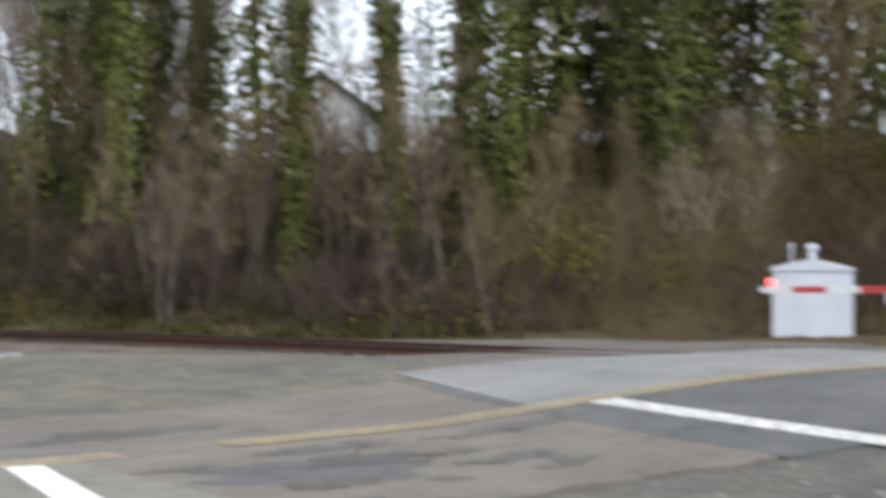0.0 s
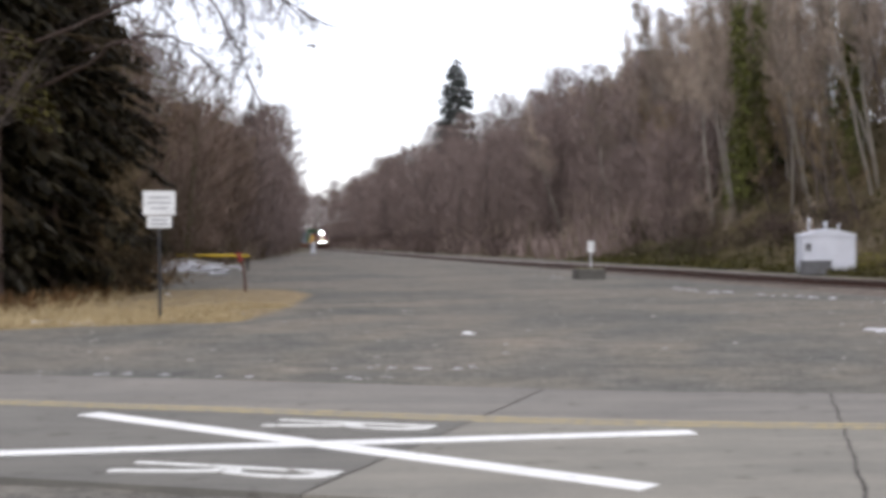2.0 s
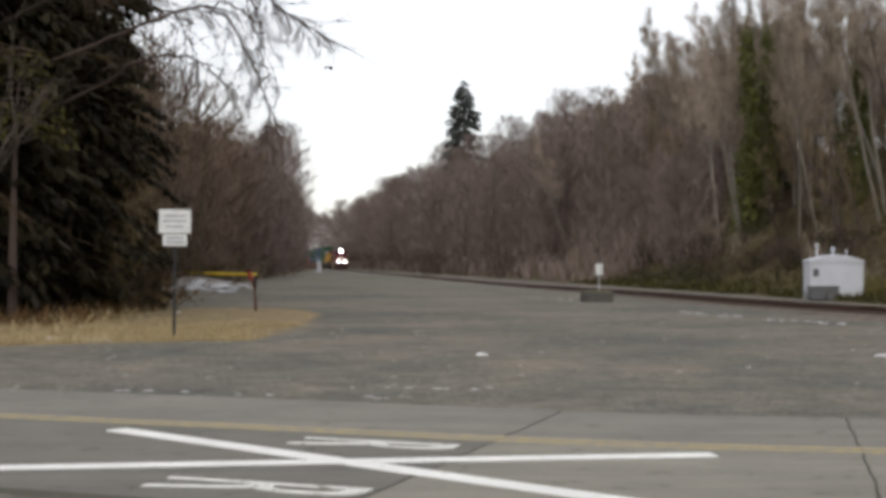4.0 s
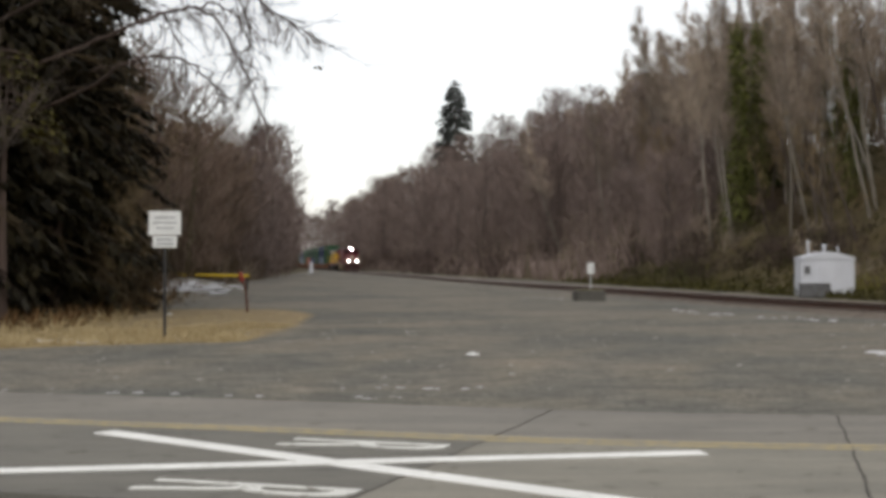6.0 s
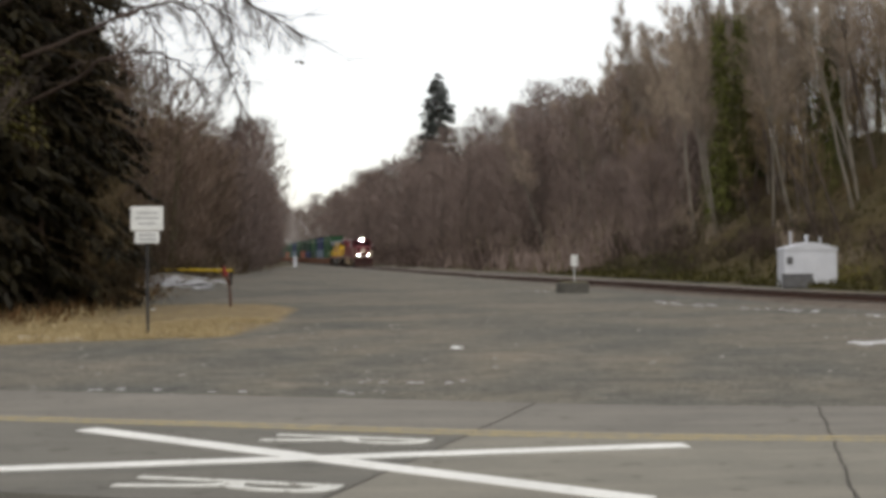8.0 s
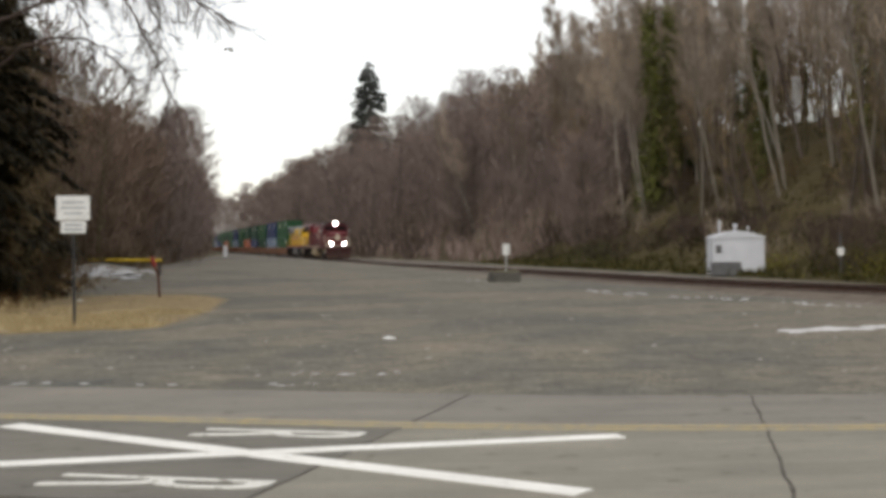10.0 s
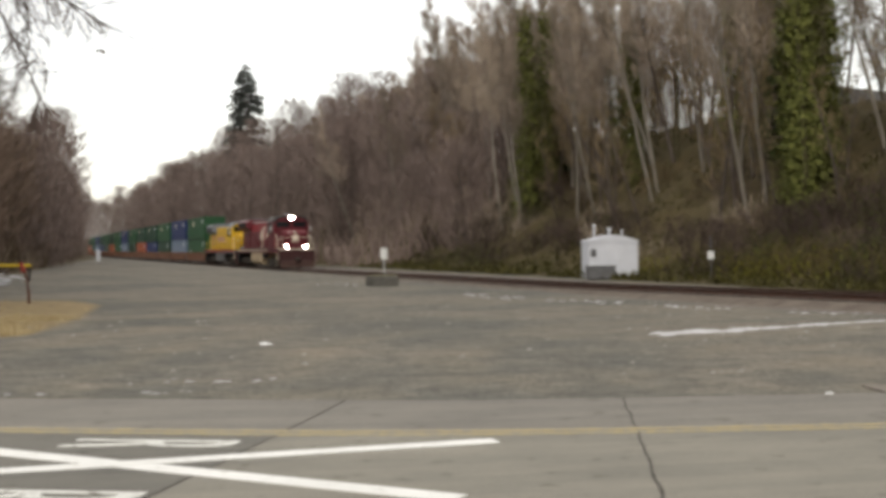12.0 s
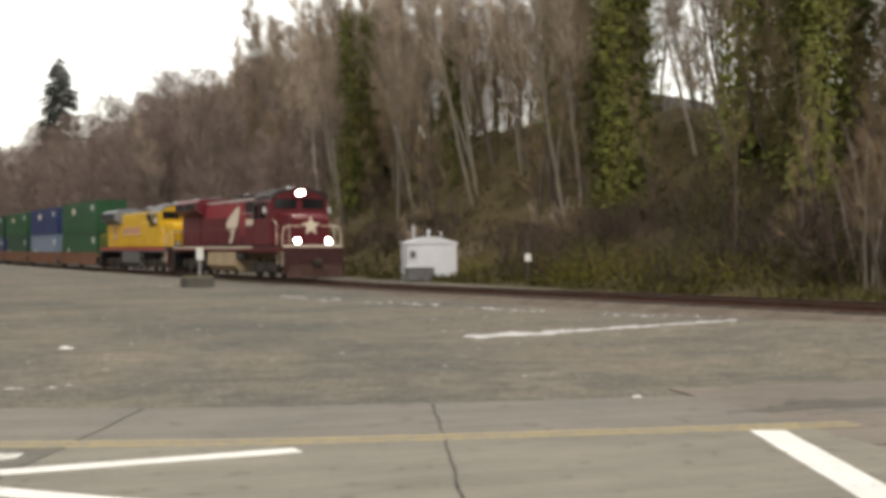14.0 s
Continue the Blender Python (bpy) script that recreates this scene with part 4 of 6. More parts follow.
def plume_tree(name, label, seed, height, bark, twig_m, reach, count, wide, first=0.06, long=1.9, rise=0.95):
    """A leafless tree in a crowded wood: thin trunk, a few limbs, an egg-shaped haze of fine rising twigs."""
    rng = random.Random(seed)
    t = thing(name, label, "tree", group="bare trees")
    wood, fine = Geo(), Geo()
    trunk = bent(Vector((0, 0, -0.5)), (Vector((0, 0, 1)) + rand_dir(rng) * 0.08).normalized(), height + 0.3, rng, 7, 0.05, 0.03)
    r0 = 0.006 * height + 0.03
    wood.limb(trunk, [r0 * (1 - 0.9 * i / 7) + 0.008 for i in range(8)], 5)

    def girth(w):
        return reach * (0.55 + 0.45 * smooth(0, 0.45, w) if w < 0.55 else math.sqrt(max(0.0, 1 - ((w - 0.55) / 0.47) ** 2)))

    for k in range(9):
        w = 0.15 + 0.7 * (k + rng.random()) / 9
        p, td = along(trunk, w)
        a = rng.uniform(0, 6.283)
        pts = bent(p, Vector((math.cos(a), math.sin(a), rng.uniform(0.8, 1.6))).normalized(), girth(w) * 1.5, rng, 3, 0.12, 0.1)
        wood.limb(pts, [0.05, 0.035, 0.02, 0.006], 3)
    for k in range(count):
        w = first + (0.97 - first) * rng.random() ** 0.85
        p, td = along(trunk, min(0.99, w * 0.97))
        a = rng.uniform(0, 6.283)
        r = girth(w) * math.sqrt(rng.random()) * (1 + 0.45 * noise.noise((math.cos(a) * 1.6 + seed, math.sin(a) * 1.6, w * 5)))
        out = Vector((math.cos(a), math.sin(a), 0))
        ln = long * rng.uniform(0.45, 1.1)
        e = (out * (0.2 + 0.9 * r / reach) * rng.uniform(0.4, 1.3) + rand_dir(rng) * 0.75 + Vector((0, 0, rise))).normalized()
        fine.leaf(p + out * r - e * (ln * 0.6), e, e.cross(rand_dir(rng)).normalized(), ln, wide * rng.uniform(0.7, 1.3))
    wood.mesh("trunk", bark, t, smooth_faces=True)
    fine.mesh("crown", twig_m, t, "haze of bare twigs")
    return t


def ivy_tree(name, label, seed, height, girth=1.0, leaf_m=None, twig_m=None):
    """A tall trunk wrapped in ivy, with a bare top."""
    rng = random.Random(seed)
    t = thing(name, label, "tree", group="ivy-covered trees")
    wood, leaves, fine = Geo(), Geo(), Geo()
    trunk = bent(Vector((0, 0, -0.5)), Vector((rng.uniform(-0.05, 0.05), rng.uniform(-0.05, 0.05), 1)).normalized(), height, rng, 10, 0.045, 0.02)
    r0 = 0.22
    wood.limb(trunk, [r0 * (1 - 0.85 * i / 10) for i in range(11)], 8)
    for k in range(18):
        w = 0.3 + 0.68 * (k + rng.random()) / 18
        p, td = along(trunk, w)
        a = rng.uniform(0, 6.283)
        ld = (Vector((math.cos(a), math.sin(a), rng.uniform(0.4, 1.0)))).normalized()
        ln = rng.uniform(1.2, 3.2) * (1.25 - w)
        pts = bent(p, ld, ln, rng, 4, 0.2, 0.05)
        wood.limb(pts, [0.06, 0.045, 0.03, 0.02, 0.008], 4)
        for j in range(6):
            q, qd = along(pts, rng.uniform(0.3, 1.0))
            twigs(fine, q, qd, 1.2, rng, 3, 0.03)
        if w < 0.8:
            for j in range(int(34 * (1 - w))):
                q, qd = along(pts, rng.uniform(0.0, 0.8))
                lp = q + rand_dir(rng) * rng.uniform(0.05, 0.35)
                e = (rand_dir(rng) + Vector((0, 0, -0.5))).normalized()
                leaves.leaf(lp, e, e.orthogonal().normalized(), 0.22, 0.2)
    for k in range(700):
        w = rng.random() * 0.9
        p, td = along(trunk, w)
        a = rng.uniform(0, 6.283)
        rad = 0.55 * girth * (1.1 - 0.7 * w) * rng.random()
        e = (Vector((math.cos(a), math.sin(a), -0.9)) + rand_dir(rng) * 0.5).normalized()
        sz = rng.uniform(0.3, 0.5)
        leaves.leaf(p + Vector((math.cos(a) * rad, math.sin(a) * rad, 0.3)), e, rand_dir(rng).cross(e).normalized(), sz, sz * 0.8)
    for k in range(4900):
        w = rng.random() ** 1.1 * 0.94
        p, td = along(trunk, w)
        a = rng.uniform(0, 6.283)
        swell = 1.05 + 0.55 * noise.noise((w * 8 + seed * 3.3, math.cos(a) * 1.3, math.sin(a) * 1.3)) + 0.3 * noise.noise((w * 21, a, seed))
        rad = max(0.15, swell * girth * (1.1 - 0.7 * w)) * rng.uniform(0.72, 1.0)
        lp = p + Vector((math.cos(a) * rad, math.sin(a) * rad, rng.uniform(-0.4, 0.4)))
        e = (Vector((math.cos(a), math.sin(a), -0.7)) + rand_dir(rng) * 0.7).normalized()
        sz = rng.uniform(0.11, 0.22)
        leaves.leaf(lp, e, e.cross(Vector((0, 0, 1))).normalized() if abs(e.z) < 0.95 else Vector((1, 0, 0)), sz, sz * 0.9)
    wood.mesh("trunk", M_BARK_MOSS, t, smooth_faces=True)
    leaves.mesh("ivy", leaf_m or M_IVY, t, "dense green ivy")
    fine.mesh("crown", twig_m or M_TWIG, t, "bare twigs above the ivy")
    return t


def conifer(name, label, seed, height, base_r, needle_m, first=0.12, tiers=34, per=6, droop=0.25, sprays=9, gap=0.0, group="conifers", broad=False, spray=1.0, blunt=0.45, dead=0, bark=M_BARK):
    """A fir or cedar: straight trunk, drooping boughs hung with sprays."""
    rng = random.Random(seed)
    t = thing(name, label, "tree", group=group)
    wood, leaves = Geo(), Geo()
    trunk = bent(Vector((0, 0, -0.5)), Vector((0, 0, 1)), height + 0.5, rng, 8, 0.02, 0.0)
    r0 = height * 0.014 + 0.05
    wood.limb(trunk, [r0 * (1 - 0.95 * i / 8) for i in range(9)], 8)
    for k in range(tiers):
        w = first + (1 - first) * (k + rng.random() * 0.6) / tiers
        p, td = along(trunk, min(w, 0.995))
        reach = base_r * (min(1.0, 0.6 + 2.2 * w) * (1 - w) ** (blunt) if broad else (1 - w) ** 0.8) * (1 + 0.35 * noise.noise((seed, w * 7, 0))) + 0.25
        for b in range(per):
            if rng.random() < gap:
                continue
            a = rng.uniform(0, 6.283)
            ln = reach * rng.uniform(0.55, 1.1)
            ld = Vector((math.cos(a), math.sin(a), 0.25 - droop)).normalized()
            pts = bent(p, ld, ln, rng, 4, 0.08, -droop * 0.15)
            wood.limb(pts, [0.03 + 0.006 * ln, 0.03, 0.02, 0.012, 0.004], 3)
            n = max(3, int(sprays * ln / 2))
            for j in range(n):
                q, qd = along(pts, 0.15 + 0.85 * (j + rng.random()) / n)
                for side in (-1, 1):
                    e = (qd * 0.6 + qd.cross(Vector((0, 0, 1))) * side * rng.uniform(0.4, 1.0) + Vector((0, 0, -droop * rng.uniform(0.3, 1.6)))).normalized()
                    c = (e.cross(Vector((0, 0, 1))) + rand_dir(rng) * 0.5).normalized()
                    s = spray * rng.uniform(0.35, 0.8) * (0.5 + 0.5 * min(1, ln / 2))
                    leaves.leaf(q + rand_dir(rng) * 0.1, e, c, s, s * 0.42)
    wood.mesh("trunk", bark, t, smooth_faces=True)
    leaves.mesh("crown", needle_m, t)
    if dead:
        old = Geo()
        for k in range(dead):
            w = 0.08 + 0.75 * rng.random()
            p, td = along(trunk, w)
            a = rng.uniform(0, 6.283)
            ln = base_r * rng.uniform(0.95, 1.3)
            pts = bent(p, Vector((math.cos(a), math.sin(a), rng.uniform(-0.1, 0.5))).normalized(), ln, rng, 6, 0.14, -0.12)
            old.limb(pts, [0.05, 0.045, 0.04, 0.03, 0.022, 0.015, 0.006], 4)
            for j in range(9):
                q, qd = along(pts, rng.uniform(0.45, 1.0))
                tw = bent(q, (qd + rand_dir(rng) * 0.8 + Vector((0, 0, -0.3))).normalized(), rng.uniform(0.5, 1.5), rng, 3, 0.2, -0.15)
                old.limb(tw, [0.014, 0.011, 0.008, 0.003], 3)
        tagged(old.mesh("dead_bough", M_BRUSH, t, "bare brown drooping branches"), kind="stuff")
    return t


def thicket(name, label, seed, size, height, stem_m, leaf_m=None, stems=60, leaves_n=0, arch=0.3, twig_n=4):
    """A clump of thin upright or arching stems, with or without leaves."""
    rng = random.Random(seed)
    t = thing(name, label, "shrub", group="brush")
    g, haze, lf = Geo(), Geo(), Geo()
    for k in range(stems):
        a, r = rng.uniform(0, 6.283), size * math.sqrt(rng.random())
        p = Vector((r * math.cos(a), r * math.sin(a), -0.5))
        d = (Vector((rng.gauss(0, arch), rng.gauss(0, arch), 1))).normalized()
        h = height * rng.uniform(0.4, 1.0) * (1 - 0.4 * r / size) + 0.5
        pts = bent(p, d, h, rng, 3, 0.16, -0.02)
        g.limb(pts, [0.028, 0.02, 0.012, 0.004], 3)
        for j in range(twig_n):
            q, qd = along(pts, rng.uniform(0.3, 1.0))
            twigs(haze, q, qd, height * 0.25 + 0.25, rng, 4, 0.026)
        for j in range(leaves_n):
            q, qd = along(pts, rng.uniform(0.2, 1.0))
            e = rand_dir(rng, -0.2)
            s = rng.uniform(0.06, 0.12)
            lf.leaf(q + rand_dir(rng) * 0.25, e, e.orthogonal().normalized(), s, s * 0.7)
    tagged(g.mesh("stem_clump", stem_m, t), kind="stuff")
    tagged(haze.mesh("twig_haze", stem_m, t), kind="stuff")
    if leaves_n:
        tagged(lf.mesh("foliage", leaf_m, t), kind="stuff")
    return t


def place(proto, x, y, rng, lo=0.85, hi=1.15, sink=0.0, lean=0.0):
    """A copy of a plant, turned and scaled, leaning out over the track by so many degrees."""
    s = rng.uniform(lo, hi)
    m = Matrix.Translation((x, y, ground_z(x, y) - sink)) @ Matrix.Rotation(-radians(lean), 4, "Y") @ Matrix.Rotation(rng.uniform(0, 6.283), 4, "Z")
    ob = copy_thing(proto, m)
    ob.scale = (s, s, s * rng.uniform(0.95, 1.05))
    return ob


def joined_woods(name, label, spots):
    """Far trees that nobody could count, as one mesh of stuff: spots are (tree, x, y, turn, size)."""
    verts, faces, mats, count = [], [], [], 0
    cache = {}
    for tree, x, y, turn, size in spots:
        for k, ob in enumerate(tree.children):
            if ob.name not in cache:
                me = ob.data
                v = np.empty(len(me.vertices) * 3, dtype=np.float32)
                me.vertices.foreach_get("co", v)
                f = np.empty(len(me.loops), dtype=np.int32)
                me.loops.foreach_get("vertex_index", f)
                cache[ob.name] = (v.reshape(-1, 3), f.reshape(-1, 4), 0 if ob.name.startswith("trunk") else 1)
            v, f, slot = cache[ob.name]
            c, s = math.cos(turn) * size, math.sin(turn) * size
            turned = np.array([[c, s, 0], [-s, c, 0], [0, 0, size]], dtype=np.float32)
            verts.append(v @ turned + np.array([x, y, ground_z(x, y) - 0.1], dtype=np.float32))
            faces.append(f + count)
            mats.append(np.full(len(f), slot, dtype=np.int32))
            count += len(v)
    me = bpy.data.meshes.new(name)
    me.from_pydata(np.concatenate(verts).tolist(), [], np.concatenate(faces).tolist())
    me.materials.append(M_BARK)
    me.materials.append(M_TWIG_FAR)
    me.polygons.foreach_set("material_index", np.concatenate(mats))
    return tagged(new(name, me), label, "trees", kind="stuff")


def build_woods():
    woods = []
    rng = random.Random(11)
    bare = [bare_tree("bare_tree", "tall leafless alder with pale slender trunk on the bank", 3 + k, h, M_BARK_PALE, M_TWIG, 1, sp, 0.38, 22, 12, thick=0.03, twig_len=1.6, steep=0.7, slim=0.62)
            for k, (h, sp) in enumerate(((17, 0.22), (19, 0.2), (15, 0.24)))]
    grey = [bare_tree("bare_tree", "leafless grey-brown tree in the woods", 23 + k, h, M_BARK, M_TWIG, st, sp, 0.25, lm, 12, thick=0.028, twig_len=1.6, steep=0.5, slim=0.7)
            for k, (h, sp, st, lm) in enumerate(((15, 0.26, 1, 26), (16, 0.23, 2, 15), (13, 0.27, 2, 15)))]
    warm = [bare_tree("bare_tree", "leafless brown tree with dense fine twigs", 33 + k, h, M_BARK_MOSS, M_TWIG_WARM, st, sp, 0.1, lm, 12, thick=0.03, steep=0.4, slim=0.7)
            for k, (h, sp, st, lm) in enumerate(((12, 0.3, 2, 16), (14, 0.27, 2, 16)))]
    far = [plume_tree("bare_tree", "distant leafless tree beside the railway cutting", 53 + k, h, M_BARK, M_TWIG_FAR, r, 1050, 0.075)
           for k, (h, r) in enumerate(((14, 3.5), (15, 3.3), (13, 3.7)))]
    mid = [plume_tree("bare_tree", "leafless brown tree crowded in the near woods", 153 + k, h, M_BARK_MOSS, M_TWIG_MID, r, 1100, 0.058, 0.02, 1.7)
           for k, (h, r) in enumerate(((11.5, 2.9), (12.6, 2.8)))]
    sapling = [bare_tree("sapling", "slender leafless sapling on the bank", 173 + k, h, M_BARK, M_TWIG_WARM, 1, 0.13, 0.25, 14, 6, thick=0.018, twig_len=1.0, sides=4)
               for k, h in enumerate((8, 6.5))]
    pale = [bare_tree("sapling", "slender pale-stemmed leafless sapling by the track", 183 + k, h, M_BARK_PALE, M_TWIG_MID, 2, 0.13, 0.35, 9, 6, thick=0.018, twig_len=0.9, sides=4, steep=0.5, slim=0.8)
            for k, h in enumerate((8.5, 7.0))]
    ivy = [ivy_tree("ivy_tree", "tall tree wrapped in dense green ivy", 41 + k, h, g) for k, (h, g) in enumerate(((17, 1.15), (19, 1.5), (16, 1.0)))]
    fir = [conifer("fir_tree", "dark green fir standing among bare trees", 61 + k, h, r, M_FIR, 0.12, 34, 8, 0.3, 15) for k, (h, r) in enumerate(((17, 3.2), (14, 2.8)))]
    thick = [thicket("thicket", "dense brown leafless brush on the bank", 81 + k, 2.2, h, M_BRUSH, stems=38) for k, h in enumerate((4.2, 3.2))]
    dark = [thicket("thicket", "dark purple-brown leafless brush on the bank", 88, 2.2, 3.6, M_TWIG_DARK, stems=38)]
    low = [thicket("thicket", "grey-brown leafless brush at the bank's foot", 85 + k, 2.0, h, M_TWIG, stems=34) for k, h in enumerate((3.0, 2.2))]
    moss = [thicket("green_bush", "low yellow-green bush at the bank's foot", 91, 1.8, 1.7, M_BRUSH, M_MOSS, 36, 36, 0.45, 2)]
    dkgreen = [thicket("green_bush", "low dark green bush beside the track", 93, 1.7, 1.8, M_TWIG_DARK, M_BUSH, 34, 38, 0.4, 2)]
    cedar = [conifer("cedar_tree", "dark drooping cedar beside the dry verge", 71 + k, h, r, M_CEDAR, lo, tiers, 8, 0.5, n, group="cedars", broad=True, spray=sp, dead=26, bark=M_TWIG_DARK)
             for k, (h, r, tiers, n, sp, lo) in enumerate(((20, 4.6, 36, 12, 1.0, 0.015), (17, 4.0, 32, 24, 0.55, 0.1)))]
    olive = [conifer("cedar_tree", "olive-green cedar top among dark cedars", 78, 7.6, 2.6, M_OLIVE, 0.72, 12, 8, 0.4, 14, group="cedars", broad=True, spray=0.6, bark=M_TWIG_DARK)]
    lone = [conifer("fir_tree", "lone tall dark fir on the far skyline", 67, 28.5, 6.6, M_FIR_HAZED, 0.2, 54, 8, 0.4, 6, 0.25, broad=True, spray=1.8, blunt=0.5)]
    protos = pale + olive + mid + sapling + bare + grey + warm + far + ivy + fir + thick + dark + low + moss + dkgreen + cedar + lone

    tall = bare + grey + warm + far + ivy

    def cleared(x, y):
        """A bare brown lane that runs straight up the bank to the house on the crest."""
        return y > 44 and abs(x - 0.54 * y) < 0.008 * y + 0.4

    def scatter(kind, y0, y1, u0, u1, count, lo=0.85, hi=1.15, lean=0.0):
        for k in range(count):
            y = y0 + (y1 - y0) * (k + rng.random()) / count
            u = rng.uniform(u0, u1)
            x = track_x(y) + u
            tree = kind[k % len(kind)] if rng.random() < 0.5 else rng.choice(kind)
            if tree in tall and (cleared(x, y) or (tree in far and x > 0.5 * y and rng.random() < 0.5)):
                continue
            if tree in far and y > 118:
                woods.append((tree, x, y, rng.uniform(0, 6.283), rng.uniform(lo, hi)))
            else:
                place(tree, x, y, rng, lo, hi, 0.1, lean * rng.uniform(0.2, 1.4))

    # the bank behind the track, from beyond the crossing to the far end
    scatter(bare, 58, 132, 13, 25, 46, 0.95, 1.2, 6)
    scatter(grey, 66, 124, 17, 32, 16, 0.85, 1.1, 4)
    scatter(grey, 70, 128, 18, 30, 12, 0.9, 1.15, 4)
    scatter(warm, 64, 126, 14, 26, 18, 0.6, 0.85, 3)
    scatter(sapling, 52, 92, 12, 18, 18, 0.9, 1.3, 12)
    scatter(sapling, 31, 41, 8.5, 12, 8, 0.8, 1.0)
    scatter(far, 126, 200, 9, 34, 60, 0.95, 1.12)
    scatter(far, 92, 128, 10, 22, 14, 0.55, 0.7)
    scatter(far, 58, 118, 27, 44, 34, 0.75, 1.05)
    scatter(bare, 130, 152, 11, 22, 10, 0.9, 1.05, 4)
    scatter(far, 200, 420, 6, 34, 74, 1.05, 1.4)
    scatter(far, 140, 420, 34, 60, 22, 0.9, 1.15)
    scatter(dkgreen + thick, 30, 58, 11, 18, 14, 0.7, 1.1)
    scatter(dark, 34, 60, 12, 20, 10, 0.6, 0.8)
    scatter(thick + low + low + moss, 2, 34, 17, 27, 26, 0.8, 1.25)
    scatter(low, 58, 130, 9, 14, 10, 0.6, 0.8)
    scatter(low, 100, 330, 7, 16, 12, 1.3, 1.8)
    scatter(dark, 100, 330, 5, 12, 12, 0.8, 1.2)
    scatter(dark, 140, 420, 4.5, 10, 22, 1.1, 1.7)
    scatter(moss, 42, 60, 7.5, 10, 5)
    scatter(dkgreen, 26, 58, 7.5, 12, 18, 0.6, 1.0)
    scatter(dkgreen, 28, 60, 10, 18, 12, 0.8, 1.3)
    scatter(dark, 27, 60, 8.5, 16, 8, 0.6, 0.8)
    scatter(dark, 5, 34, 17, 24, 8, 0.9, 1.2)
    scatter(moss, 5, 30, 15, 26, 7, 1.2, 1.8)
    scatter(thick, 60, 125, 14, 28, 12, 0.6, 0.9)
    scatter(sapling, 24, 46, 9, 15, 10, 0.8, 1.1)
    scatter(sapling, 26, 50, 11, 18, 7, 0.9, 1.2)
    scatter(thick + dark, -5, 62, 24, 33, 20, 0.6, 1.0)
    scatter(dark, 56, 104, 9, 18, 20, 0.55, 0.85)
    scatter(dark, 24, 44, 9, 15, 8, 0.8, 1.1)
    scatter(dkgreen, 36, 57, 8, 17, 18, 1.0, 1.5)
    scatter(dkgreen, 70, 110, 8, 15, 14, 0.8, 1.2)
    scatter(ivy, 60, 104, 14, 24, 9, 0.6, 0.8)
    # trees that stand out: firs on the bank, the lone tall fir on the skyline, green ivy columns along the crest
    for kind, x, y, s in ((ivy[2], 38.6, 58.0, 1.0), (ivy[1], 40.6, 56.5, 1.0), (ivy[0], 36.4, 55.4, 0.9), (ivy[1], 30.5, 62.4, 0.92), (ivy[1], 31.8, 63.4, 0.95), (fir[1], 32.2, 66.8, 0.8), (far[0], 52.5, 29.5, 0.95), (far[1], 54.0, 26.6, 1.0), (far[2], 56.0, 23.8, 1.0), (far[0], 51.0, 32.0, 0.95), (ivy[1], 24.8, 97.0, 0.9), (ivy[1], 26.8, 98.5, 0.85), (fir[1], 28.4, 101.0, 0.95), (ivy[1], 49.2, 27.9, 1.1), (ivy[0], 51.0, 24.6, 1.1), (ivy[0], 31.2, 63.5, 0.95), (ivy[2], 33.0, 67.5, 0.9), (lone[0], 11.6, 262.0, 1.0),
                          (ivy[1], 33.8, 56.4, 1.0), (ivy[0], 34.6, 53.1, 1.0), (ivy[2], 36.1, 53.4, 1.05), (ivy[0], 36.3, 50.4, 1.0), (ivy[1], 35.6, 45.9, 0.95),
                          (ivy[0], 31.3, 46.2, 1.0), (ivy[2], 37.2, 48.2, 1.05), (ivy[0], 33.2, 50.4, 0.9), (ivy[1], 35.4, 57.2, 1.0), (warm[0], 38.5, 53.0, 1.1), (ivy[1], 33.6, 40.1, 1.15), (ivy[1], 34.7, 39.2, 1.0), (ivy[2], 37.1, 36.7, 0.95), (ivy[1], 37.8, 33.5, 1.1), (ivy[2], 38.9, 31.5, 1.1),
                          (ivy[0], 40.1, 30.8, 1.1), (fir[1], 46.4, 32.9, 1.15), (ivy[1], 41.8, 28.1, 1.15), (ivy[0], 42.8, 26.8, 1.1), (ivy[2], 43.7, 26.6, 1.0), (ivy[2], 30.3, 34.0, 0.7), (ivy[2], 32.2, 31.4, 0.6), (ivy[0], 36.0, 30.8, 0.85), (ivy[2], 36.9, 30.2, 0.8), (ivy[1], 40.3, 25.9, 0.85), (ivy[2], 39.6, 27.0, 0.9), (ivy[0], 36.5, 51.6, 0.8), (warm[0], 49.0, 28.5, 1.2),
                          (ivy[0], 45.4, 24.3, 1.1), (warm[1], 50.4, 25.4, 1.2), (warm[0], 47.0, 24.0, 1.0), (ivy[1], 47.2, 21.6, 1.0), (warm[1], 52.0, 22.0, 1.1), (fir[0], 54.0, 21.0, 1.1),
                          (fir[1], 56.5, 17.5, 1.2), (fir[0], 57.5, 22.5, 1.1), (ivy[0], 49.5, 12.6, 1.1), (ivy[1], 50.4, 8.1, 1.1), (fir[0], 57.0, 4.0, 1.1), (warm[0], 46.0, 19.0, 0.9),
                          (warm[0], 32.6, 50.0, 0.7), (warm[1], 34.6, 46.0, 0.7), (warm[0], 38.0, 35.0, 0.55), (warm[1], 41.5, 29.5, 0.6), (warm[0], 43.0, 26.5, 0.6), (warm[1], 44.0, 22.0, 0.6)):
        place(kind, x, y, rng, s, s, 0.1)
    for kind, x, y, k in ((warm[0], 43.5, 78.0, 0.7), (warm[1], 45.5, 81.0, 0.7)):
        place(kind, x, y, rng, k, k, 0.1)
